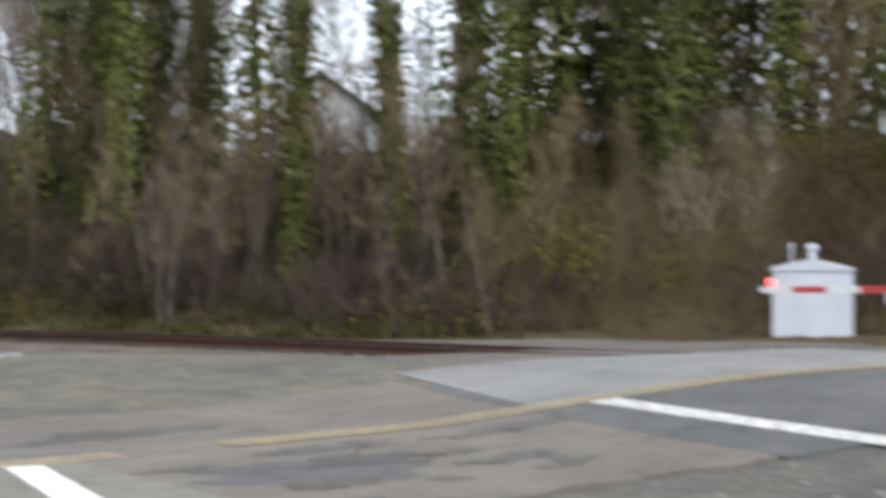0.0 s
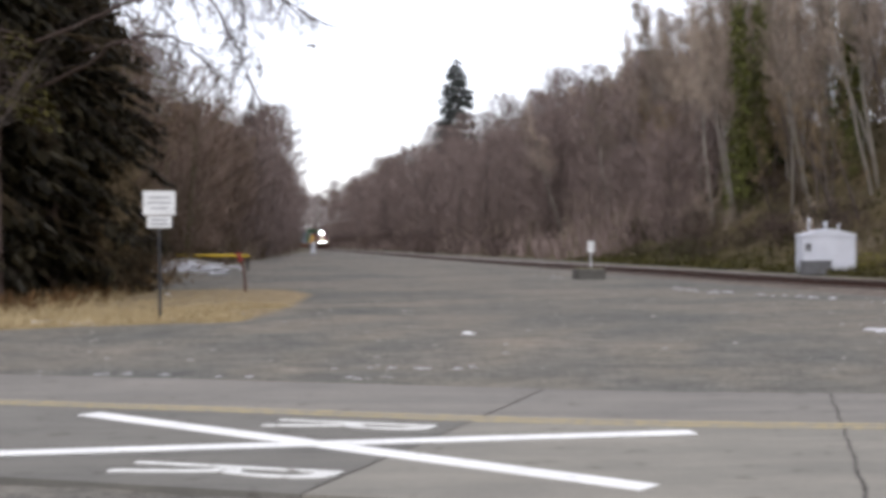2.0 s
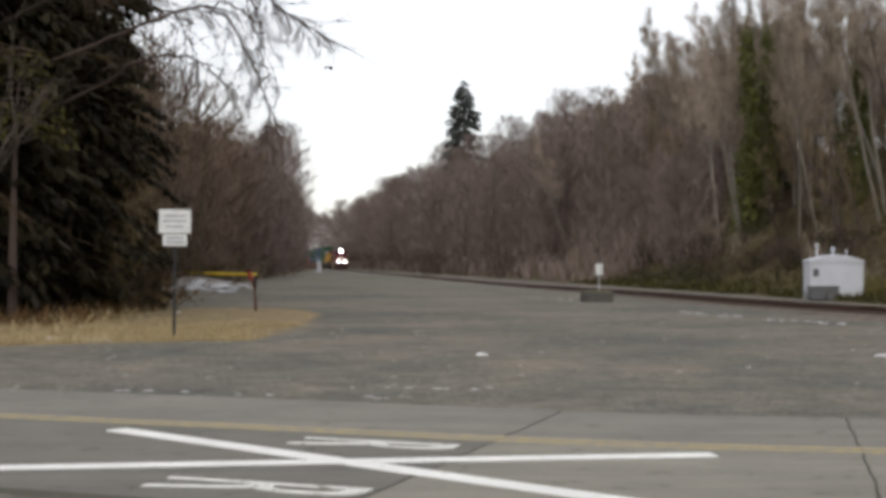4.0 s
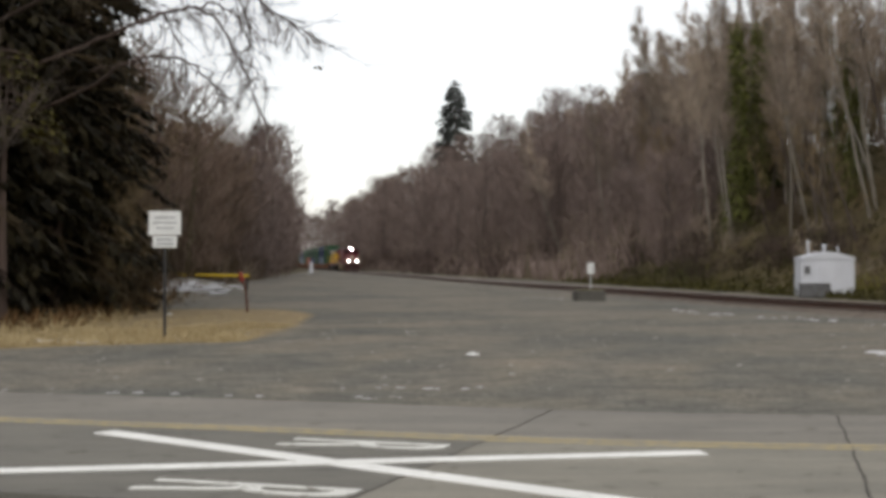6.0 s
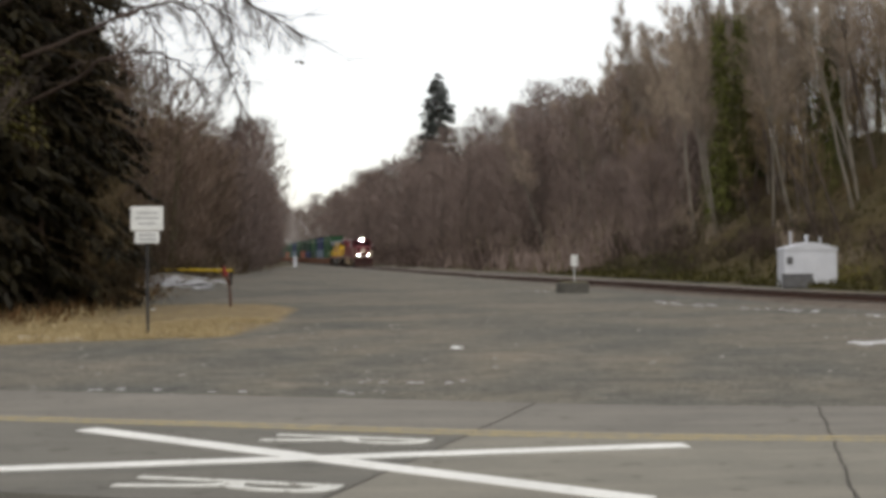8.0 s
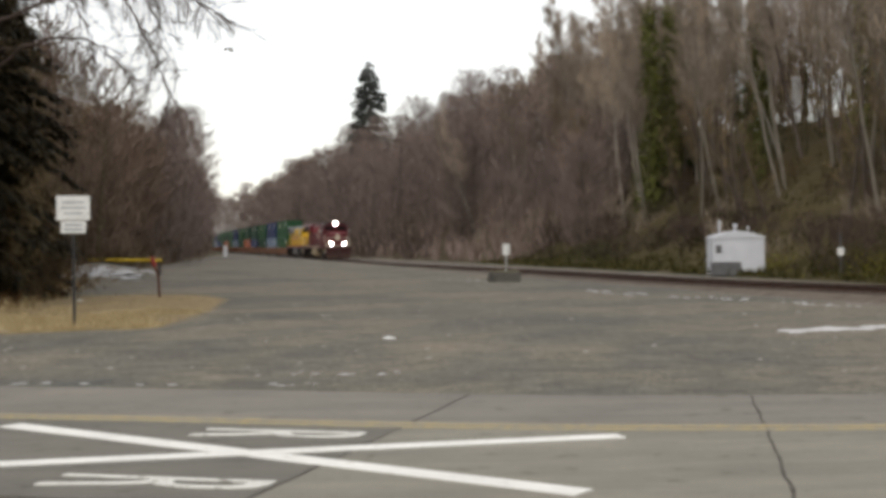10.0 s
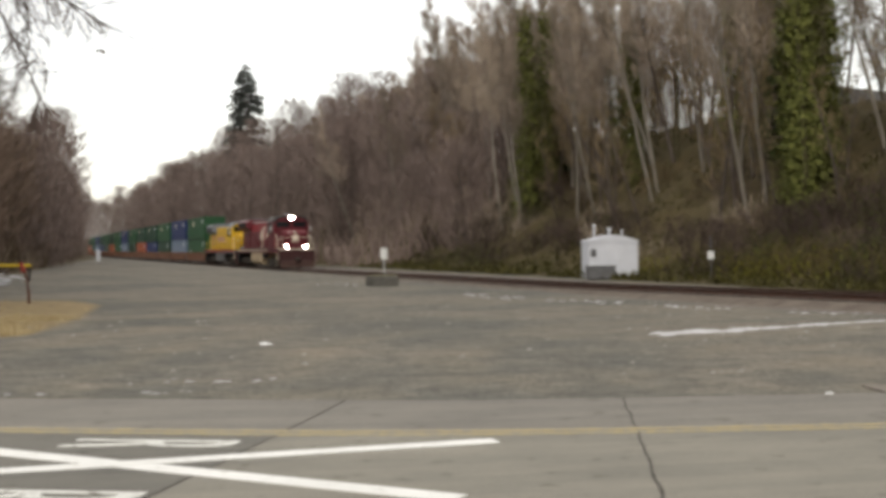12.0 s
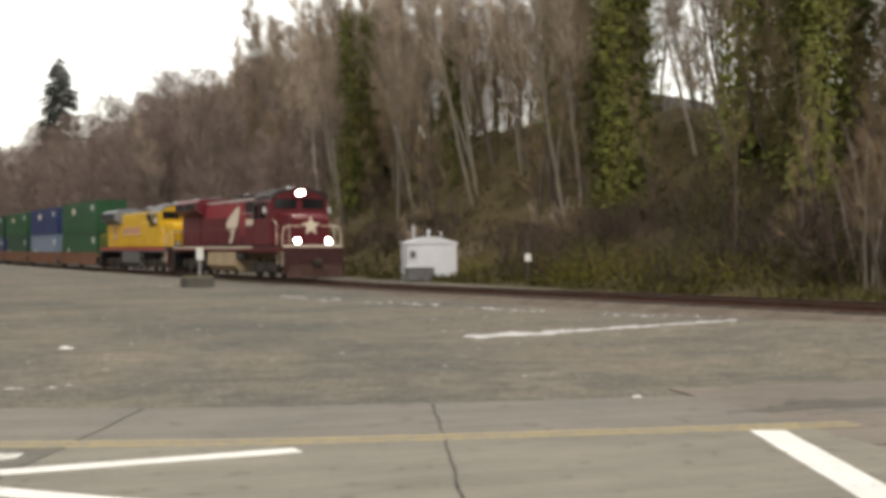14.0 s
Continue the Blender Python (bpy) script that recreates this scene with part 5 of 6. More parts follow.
    place(dkgreen[0], 23.6, 57.6, rng, 1.1, 1.1, 0.1)
    for kind, x, y, k in ((moss[0], 24.9, 49.2, 1.25), (moss[0], 25.6, 51.0, 1.2), (moss[0], 24.9, 53.2, 1.0), (dkgreen[0], 23.8, 55.6, 0.9), (moss[0], 22.7, 63.0, 0.9), (moss[0], 26.5, 46.5, 1.0),
                          (dkgreen[0], 28.2, 26.4, 1.3), (dkgreen[0], 28.6, 24.8, 1.2), (moss[0], 29.0, 26.5, 1.2)):
        place(kind, x, y, rng, k, k, 0.1)
    # slender trees and pale twiggy bushes on the level before the bank
    for kind, x, y, k in ((pale[0], 28.6, 36.1, 0.9), (pale[1], 29.1, 35.6, 1.0), (pale[0], 29.4, 35.2, 0.8), (pale[1], 28.1, 36.5, 0.9), (pale[1], 27.0, 37.4, 0.8), (pale[0], 27.4, 37.0, 0.75), (pale[1], 26.5, 36.3, 0.8),
                          (sapling[0], 25.9, 34.8, 0.75), (sapling[1], 28.2, 36.0, 1.0), (sapling[0], 28.6, 35.0, 0.95), (sapling[1], 27.4, 37.0, 1.0), (sapling[0], 25.8, 25.0, 0.6), (sapling[0], 27.0, 36.5, 0.7),
                          (warm[0], 33.4, 24.0, 0.34), (warm[1], 34.6, 23.2, 0.36), (warm[0], 36.6, 22.4, 0.4), (warm[1], 38.5, 21.0, 0.42), (warm[0], 31.6, 26.6, 0.36), (warm[1], 34.0, 27.0, 0.42), (warm[0], 37.0, 25.0, 0.42)):
        place(kind, x, y, rng, k, k, 0.1)
    # woods on the near side of the track
    for k in range(70):
        y = 58 + 78 * (k + rng.random()) / 70
        x = -13.0 - 0.028 * (y - 60) - rng.uniform(0.0, 9)
        place(rng.choice(mid + mid + warm), x, y, rng, 0.8 + 0.003 * (y - 58), 1.0 + 0.003 * (y - 58), 0.1)
    for k in range(16):
        y = 50 + 45 * (k + rng.random()) / 16
        place(rng.choice(mid), -19.0 - rng.uniform(0, 9), y, rng, 1.0, 1.25, 0.1)
    for k in range(60):
        y = 126 + 220 * (k + rng.random()) / 60
        x = -3.9 - 0.0715 * y - 12 * rng.random() ** 1.4
        woods.append((rng.choice(far), x, y, rng.uniform(0, 6.283), rng.uniform(1.0, 1.35)))
    for k in range(34):
        y = 62 + 200 * ((k + rng.random()) / 34) ** 1.5
        x = -11.6 - 0.05 * (y - 60) - rng.uniform(0.0, 3)
        place(rng.choice(low + thick), x, y, rng, 0.9, 1.3, 0.1)
    place(olive[0], -10.5, 35.4, rng, 1.0, 1.0, 0.1)
    for x, y, k in ((-12.6, 72.0, 1.05), (-13.8, 66.0, 1.08), (-12.9, 80.0, 1.12), (-14.6, 61.0, 1.0)):
        place(mid[1], x, y, rng, k, k, 0.1)
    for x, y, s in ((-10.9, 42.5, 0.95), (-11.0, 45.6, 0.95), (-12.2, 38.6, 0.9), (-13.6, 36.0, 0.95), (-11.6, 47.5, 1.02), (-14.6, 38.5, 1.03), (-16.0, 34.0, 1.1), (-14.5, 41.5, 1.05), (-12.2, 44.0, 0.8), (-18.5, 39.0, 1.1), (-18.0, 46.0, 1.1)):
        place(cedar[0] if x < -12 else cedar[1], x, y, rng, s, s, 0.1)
    for x, y in ((-12.6, 50), (-14.5, 53), (-12.8, 57), (-15.5, 60), (-18, 55), (-12.4, 63)):
        place(rng.choice(warm), x, y, rng, 0.75, 0.95, 0.1)
    for x, y, k in ((-9.9, 46.5, 0.5), (-10.3, 49.5, 0.55), (-11.4, 53.0, 0.6), (-9.3, 43.4, 0.36), (-12.2, 56.0, 0.6)):
        place(warm[0], x, y, rng, k, k, 0.1)
    for x, y in ((-10.0, 45.0), (-10.6, 49.5), (-11.4, 54), (-12, 58)):
        place(rng.choice(thick), x, y, rng, 0.5, 0.85, 0.1)
    for x, y, k in ((-9.9, 43.6, 0.7), (-9.9, 45.6, 0.9)):
        place(thick[0], x, y, rng, k, k, 0.1)
    for k in range(12):
        y = 330 + 90 * (k + rng.random()) / 12
        woods.append((rng.choice(far), -0.082 * y - rng.uniform(3, 10), y, rng.uniform(0, 6.283), rng.uniform(1.2, 1.5)))
    # the end of the cutting
    for k in range(26):
        woods.append((rng.choice(far), -60 + 100 * (k + rng.random()) / 26, rng.uniform(430, 520), rng.uniform(0, 6.283), rng.uniform(1.2, 1.6)))
    for k in range(9):
        woods.append((rng.choice(far), -46 + 24 * (k + rng.random()) / 9, rng.uniform(440, 500), rng.uniform(0, 6.283), rng.uniform(1.3, 1.6)))
    joined_woods("far_woods", "distant leafless woods along the railway cutting", woods)
    for p in protos:
        for o in (*p.children_recursive, p):
            bpy.data.objects.remove(o)


build_woods()


# ---- things beside the track and the road ----
def stand(x, y, turn=0.0, lift=0.0):
    return pose(x, y, ground_z(x, y) + lift, 0, 0, turn)


def signal_bungalow(label, at, wide, deep, tall, peak, vents):
    """A white steel equipment house: walls with a seam and door, low peaked roof with drip edge, vents, skid base."""
    t = thing("signal_bungalow", label, "equipment cabinet", at, "signal bungalows")
    w, d = wide / 2, deep / 2
    part("skid_base", boxed(-w + 0.06, w - 0.06, -d + 0.06, d - 0.06, -0.25, 0.1), M_DARK, t)
    part("wall", boxed(-w, w, -d, d, 0.08, tall, bevel=0.03), M_WHITEMETAL, t)
    arc = []
    for k in range(9):
        a = -1 + 2 * k / 8
        arc.append((a * (w + 0.035), tall + peak * (1 - abs(a) ** 1.5)))
    arc += [(w + 0.035, tall - 0.07), (-w - 0.035, tall - 0.07)]
    part("roof", prism(bmesh.new(), arc, -d - 0.06, d + 0.06), M_WHITEMETAL, t, "low curved white roof")
    door = part("door", boxed(-0.42, 0.42, -d - 0.035, -d - 0.004, 0.2, tall - 0.15, bevel=0.012), M_WHITEMETAL, t)
    part("handle", boxed(0.28, 0.33, -d - 0.08, -d - 0.036, tall * 0.45, tall * 0.45 + 0.16, bevel=0.01), M_GALV, door)
    for x in (-w * 0.62, w * 0.62):
        part("wall_seam", boxed(x - 0.015, x + 0.015, -d - 0.02, -d - 0.003, 0.12, tall - 0.1), M_WHITEMETAL, t)
    for x, y, r, h in vents:
        vp = part("vent_pipe", tubed([(x, y, tall - 0.05), (x, y, tall + h)], r, 10), M_WHITEMETAL, t)
        part("vent_cap", tubed([(x, y, tall + h), (x, y, tall + h + 0.1)], [r * 1.9, r * 1.3], 10), M_WHITEMETAL, vp)
    return t


def build_signal_houses():
    a = signal_bungalow("small white metal signal house beside the track", stand(20.68, 64.0, -8, -0.08), 2.48, 2.2, 1.95, 0.3,
                        ((0, 0, 0.07, 0.55), (-0.85, -0.5, 0.05, 0.72), (0.75, 0.6, 0.035, 0.45)))
    part("meter_box", boxed(-1.12, -0.86, -1.2, -1.13, 1.2, 1.55, bevel=0.01), M_GREYMETAL, a, "small grey meter box")
    signal_bungalow("white metal signal house with curved roof near the crossing", stand(34.0, 17.4, -63, -0.1), 2.05, 1.9, 2.1, 0.22,
                    ((0, 0, 0.1, 0.55), (-0.55, 0.2, 0.03, 0.6)))
    c = thing("ground_cabinet", "low grey metal cabinet in front of the signal house", "cabinet", stand(19.6, 62.1, -8))
    part("body", boxed(-0.68, 0.68, -0.3, 0.3, 0.0, 0.62, bevel=0.03), M_GREYMETAL, c)
    part("lid", boxed(-0.72, 0.72, -0.34, 0.34, 0.62, 0.68, bevel=0.015), M_GREYMETAL, c)
    for x in (-0.35, 0.35):
        part("door", boxed(x - 0.31, x + 0.31, -0.325, -0.302, 0.06, 0.58, bevel=0.006), M_GREYMETAL, c)


def build_markers():
    # marker board and the block before it
    m = thing("track_marker", "small white marker board on a post beside the track", "sign", stand(8.75, 60.5, 4, -0.35))
    part("post", tubed([(0, 0.03, -0.3), (0, 0.03, 1.75)], 0.035, 8), M_GALV, m)
    part("board", boxed(-0.16, 0.16, -0.02, 0.015, 1.5, 2.02, bevel=0.008), M_SIGN, m, "white board with a dark edge bar")
    part("edge_bar", boxed(0.05, 0.08, -0.026, -0.021, 1.54, 1.98), M_SIGNTEXT, m)
    b = thing("concrete_block", "low weathered concrete block with mossy top", "block", stand(8.3, 58.0, 6))
    bm = boxed(-0.66, 0.66, -0.4, 0.4, -0.1, 0.46, bevel=0.07)
    bmesh.ops.subdivide_edges(bm, edges=list(bm.edges), cuts=2, use_grid_fill=True)
    for v in bm.verts:
        v.co += Vector((noise.noise(v.co * 3.1), noise.noise(v.co * 3.1 + Vector((5, 0, 0))), noise.noise(v.co * 3.1 + Vector((0, 9, 0))))) * 0.05
    part("block_body", bm, M_CONCRETE, b)
    part("moss_cap", boxed(-0.6, 0.6, -0.35, 0.35, 0.43, 0.5, bevel=0.03), M_MOSSY, b, "thin dry moss")
    # white sign on the far side, at the foot of the bank
    s = thing("milepost", "small white plate on a dark post by the bushes", "sign", stand(22.6, 55.5, -20))
    part("post", tubed([(0, 0.03, -0.3), (0, 0.03, 1.9)], 0.03, 8), M_GREYMETAL, s)
    part("plate", boxed(-0.14, 0.14, -0.015, 0.012, 0.93, 1.26, bevel=0.006), M_SIGN, s)
    # far white post by the track
    f = thing("far_marker_post", "white marker post far down the track", "post", stand(-13.5, 205, 4))
    part("post", boxed(-0.28, 0.28, -0.15, 0.15, 0, 1.6, bevel=0.05), M_WHITEMETAL, f)
    part("cap", boxed(-0.32, 0.32, -0.19, 0.19, 1.6, 1.7, bevel=0.03), M_WHITEMETAL, f)


def build_verge_signs():
    t = thing("road_sign", "faded white double road sign on a dark post", "sign", stand(-5.33, 30.2, 8, -0.1))
    part("post", boxed(-0.035, 0.035, -0.03, 0.03, -0.3, 2.6, bevel=0.006), M_DARK, t)
    top = part("upper_plate", boxed(-0.36, 0.36, -0.055, -0.035, 2.43, 2.97, bevel=0.008), M_SIGN, t)
    for k, (z, w) in enumerate(((2.8, 0.23), (2.68, 0.26), (2.56, 0.2))):
        part("text_bar", boxed(-w, w, -0.06, -0.056, z, z + 0.05), M_SIGNTEXT, top)
    low = part("lower_plate", boxed(-0.27, 0.27, -0.055, -0.035, 2.14, 2.41, bevel=0.008), M_SIGN, t)
    for z, w in ((2.3, 0.18), (2.2, 0.2)):
        part("text_bar", boxed(-w, w, -0.06, -0.056, z, z + 0.05), M_SIGNTEXT, low)
    p = thing("marker_pipe", "leaning rusty pipe post with a red cap", "post", stand(-5.35, 46.2, 0))
    part("pipe", tubed([(0.06, 0, -0.3), (0.04, 0, 0.4), (0.0, 0, 0.8), (-0.14, 0, 1.2)], 0.045, 8), M_RUST, p)
    part("cap", tubed([(-0.1, 0, 1.05), (-0.2, 0, 1.38)], [0.09, 0.06], 8), M_CAPRED, p, "faded red cap")
    g = thing("barrier_gate", "low yellow pipe barrier across a track", "barrier", stand(-11.2, 79.0, -4))
    part("rail", tubed([(-2.1, 0, 0.98), (2.3, 0, 0.9)], 0.085, 8), M_YELLOWPIPE, g)
    for x in (-2.0, 2.2):
        part("post", tubed([(x, 0.0, -0.3), (x, 0.0, 0.86)], 0.07, 8), M_DARK, g)


def striped_arm(parent, a, b, wide, n):
    """A gate arm of red and white stripes between two points."""
    a, b = Vector(a), Vector(b)
    for k in range(n):
        p, q = a.lerp(b, k / n), a.lerp(b, (k + 1) / n)
        w = wide * (1 - 0.25 * k / n)
        bm = bmesh.new()
        d = (q - p).normalized()
        s = d.cross(Vector((0, 0, 1))).normalized() * 0.02
        u = Vector((0, 0, w / 2))
        vs = [bm.verts.new(v) for v in (p - s - u, p + s - u, p + s + u, p - s + u, q - s - u, q + s - u, q + s + u, q - s + u)]
        for f in ((0, 3, 2, 1), (4, 5, 6, 7), (0, 1, 5, 4), (1, 2, 6, 5), (2, 3, 7, 6), (3, 0, 4, 7)):
            bm.faces.new([vs[i] for i in f])
        part("arm_stripe", bm, M_SIGNRED if k % 2 else M_SIGN, parent)


def lamp(parent, p, r, material, facing):
    """A round flasher with hood and dark target disc."""
    p, d = Vector(p), Vector(facing).normalized()
    part("target_disc", tubed([p - d * 0.02, p + d * 0.01], r * 1.35, 16), M_BLACKHOLE, parent)
    lens = part("lens", tubed([p + d * 0.012, p + d * 0.06], r, 14), material, parent, "red lens")
    part("hood", tubed([p + d * 0.02 + Vector((0, 0, r * 1.05)), p + d * 0.28 + Vector((0, 0, r * 0.95))], r * 0.35, 6), M_BLACKHOLE, lens)


def build_crossing():
    # near gate: its stand is at the near road edge, the arm lies across the lane
    x, y = 17.3, 2.9
    t = thing("crossing_gate", "lowered red and white crossing gate with red lamps", "crossing gate", stand(x, y, 0), "crossing gates")
    part("foundation", boxed(-0.5, 0.5, -0.5, 0.5, -0.3, 0.12, bevel=0.03), M_CONCRETE, t)
    part("mast", tubed([(0, 0, 0.1), (0, 0, 4.0)], 0.075, 12), M_GALV, t)
    part("mechanism", boxed(-0.25, 0.25, 0.1, 0.6, 0.9, 1.6, bevel=0.05), M_GALV, t)
    part("counterweight", boxed(-0.32, -0.26, -1.2, 0.4, 1.2, 1.5, bevel=0.01), M_GALV, t)
    striped_arm(t, (-0.1, 0.6, 1.34), (-0.33, 6.65, 1.28), 0.11, 13)
    for k, yy in enumerate((2.3, 4.4, 6.5)):
        xx = -0.1 - 0.25 * (yy - 0.6) / 6.5
        part("arm_lamp", tubed([(xx, yy, 1.34), (xx, yy, 1.42)], 0.036, 10), M_REDLAMP, t, "red arm lamp")
    for s in (-1, 1):
        lamp(t, (s * 0.0 - 0.12, s * 0.38, 2.6), 0.11, M_REDLAMP if s > 0 else M_REDLAMP_DIM, (-1, -0.2, 0))
    # far gate with its cantilever mast
    x, y = 34.6, 14.3
    c = thing("signal_cantilever", "tall galvanised cantilever signal mast at the crossing", "signal mast", stand(x, y, 0))
    part("foundation", boxed(-0.6, 0.6, -0.6, 0.6, -0.3, 0.15, bevel=0.03), M_CONCRETE, c)
    part("mast", tubed([(0, 0, 0.1), (0, 0, 5.9)], [0.16, 0.135], 14), M_GALV, c)
    part("conduit", tubed([(-0.15, 0.42, 0.1), (-0.15, 0.42, 4.7)], 0.035, 8), M_GALV, c)
    part("base_collar", tubed([(0, 0, 0.12), (0, 0, 0.6)], [0.34, 0.2], 14), M_GALV, c)
    top = part("finial", boxed(-0.17, 0.17, -0.2, 0.2, 5.75, 6.0, bevel=0.06), M_GALV, c)
    for z in (4.8, 5.72):
        part("truss_chord", tubed([(0, -0.1, z), (-0.2, -9.0, z)], 0.055, 8), M_GALV, c)
    for k in range(9):
        yy = -0.6 - k
        part("truss_post", tubed([(-0.02 * k, yy, 4.8), (-0.02 * k, yy, 5.72)], 0.035, 6), M_GALV, c)
    for k in range(8):
        yy = -0.6 - k
        za, zb = (4.8, 5.72) if k % 2 else (5.72, 4.8)
        part("truss_brace", tubed([(-0.02 * k, yy, za), (-0.02 * k - 0.02, yy - 1, zb)], 0.014, 6), M_GALV, c)
    for sgn in (-1, 1):
        part("crossbuck_blade", boxed(-0.52, 0.52, -0.012, 0.012, -0.11, 0.11, bevel=0.004), M_SIGN, c, "white crossbuck blade").matrix_basis = (
            pose(0.24 + 0.015 * sgn, -0.02, 4.1, 0, 0, 78) @ pose(0, 0, 0, 0, 45 * sgn, 0))
    lamp(c, (-0.28, -0.2, 2.6), 0.12, M_REDLAMP, (-0.92, -0.39, 0))
    lamp(c, (-0.51, 0.35, 2.6), 0.1, M_REDLAMP_DIM, (-0.92, -0.39, 0))
    lamp(c, (-0.05, -0.6, 2.62), 0.1, M_GALV, (0.9, -0.45, 0))
    part("lamp_bar", tubed([(0.0, -0.6, 2.6), (-0.4, 0.35, 2.6)], 0.035, 6), M_GALV, c)
    # its arm stands beside the mast
    g = thing("crossing_gate", "lowered far crossing gate with striped arm", "crossing gate", stand(x - 0.9, y + 0.55, 0), "crossing gates")
    part("base", tubed([(0, 0, -0.2), (0, 0, 0.45)], [0.25, 0.2], 10), M_WHITEMETAL, g)
    part("post", tubed([(0, 0, 0.4), (0, 0, 1.1)], 0.1, 10), M_WHITEMETAL, g)
    part("mechanism", boxed(-0.28, 0.28, -0.5, 0.25, 1.0, 1.5, bevel=0.06), M_WHITEMETAL, g)
    striped_arm(g, (-0.1, -0.5, 1.22), (-0.5, -6.3, 1.12), 0.11, 14)
    part("arm_lamp", tubed([(0.05, 0.02, 1.5), (0.05, 0.02, 1.62)], 0.05, 10), M_REDLAMP, g, "red arm lamp")
    part("tall_pipe", tubed([(0.9, -1.4, -0.2), (1.0, -1.6, 1.6), (1.25, -1.75, 2.3)], 0.022, 6), M_YELLOWPIPE, c, "bent yellow cable pipe")


def build_houses():
    for label, x, y, turn, w, d, h, lift in (("white house with dark roof on the wooded crest", 50.5, 54.5, 40, 7, 5, 2.8, 0.2),
                                             ("pale house with grey roof behind the trees", 47.2, 88.5, 30, 10, 7, 2.2, -2.5)):
        t = thing("house", label, "house", stand(x, y, turn, lift), "houses on the crest")
        part("wall", boxed(-w / 2, w / 2, -d / 2, d / 2, -1.5, h), M_SIDING, t)
        roof = bmesh.new()
        tip = h + d * 0.38
        for s in (-1, 1):
            vs = [(-w / 2 - 0.4, s * (d / 2 + 0.5), h - 0.25), (w / 2 + 0.4, s * (d / 2 + 0.5), h - 0.25), (w / 2 + 0.4, 0, tip), (-w / 2 - 0.4, 0, tip)]
            top = [roof.verts.new(v) for v in vs]
            bot = [roof.verts.new((v[0], v[1], v[2] - 0.18)) for v in vs]
            roof.faces.new(top), roof.faces.new(list(reversed(bot)))
            for i in range(4):
                j = (i + 1) % 4
                roof.faces.new((top[j], top[i], bot[i], bot[j]))
        bmesh.ops.recalc_face_normals(roof, faces=roof.faces)
        part("roof", roof, M_SHINGLE, t, "dark shingle roof")
        for s in (-1, 1):
            gable = prism(bmesh.new(), [(-d / 2, h), (d / 2, h), (0, tip - 0.12)], -0.06, 0.06)
            part("gable", gable, M_SIDING, t).matrix_basis = pose(s * (w / 2 - 0.06), 0, 0, 0, 0, 90)
        for k in range(3):
            x0 = -w / 2 + w * (k + 0.5) / 3
            win = part("window", boxed(x0 - 0.6, x0 + 0.6, -d / 2 - 0.05, -d / 2 - 0.003, 0.9, 2.1), M_SIGN, t)
            part("pane", boxed(x0 - 0.5, x0 + 0.5, -d / 2 - 0.07, -d / 2 - 0.052, 1.0, 2.0), M_GLASS, win)


M_SIDING = worn("white_siding", (0.68, 0.69, 0.7), (0.78, 0.79, 0.8), 0.5, 0.7, relief=0.05)
M_SHINGLE = worn("dark_shingle", (0.06, 0.055, 0.05), (0.1, 0.095, 0.09), 2, 0.95)
M_MOSSY = worn("dry_moss", (0.1, 0.09, 0.05), (0.18, 0.16, 0.1), 6, 0.95)


# ---- snow remnants, litter, grass ----
def crumbs(name, label, category, material, seed, spots, size, flat=0.35, group=""):
    """Lumps of old snow or litter lying on the ground: a lumpy low heap of many pieces."""
    rng = random.Random(seed)
    bm = bmesh.new()
    for x, y, r in spots:
        z = bumpy(x, y)
        n = 9
        ring = []
        for k in range(n):
            a = 2 * math.pi * k / n
            rr = r * rng.uniform(0.55, 1.25)
            ring.append(bm.verts.new((x + rr * math.cos(a) * size[0], y + rr * math.sin(a) * size[1], z - 0.01)))
        mid = [bm.verts.new(v.co.lerp(Vector((x, y, z)), 0.45) + Vector((0, 0, r * flat * rng.uniform(0.5, 1.0)))) for v in ring]
        top = bm.verts.new((x, y, z + r * flat * rng.uniform(0.7, 1.2)))
        for k in range(n):
            j = (k + 1) % n
            bm.faces.new((ring[k], ring[j], mid[j], mid[k]))
            bm.faces.new((mid[k], mid[j], top))
    bmesh.ops.recalc_face_normals(bm, faces=bm.faces)
    ob = part(name, bm, material)
    return tagged(ob, label, category, group, "stuff" if len(spots) > 8 else "")


def line_spots(a, b, n, rng, side, r0, r1, fill=1.0):
    out = []
    for k in range(n):
        if rng.random() > fill:
            continue
        w = (k + rng.random()) / n
        out.append((a[0] + (b[0] - a[0]) * w + rng.gauss(0, side), a[1] + (b[1] - a[1]) * w + rng.gauss(0, side), rng.uniform(r0, r1)))
    return out


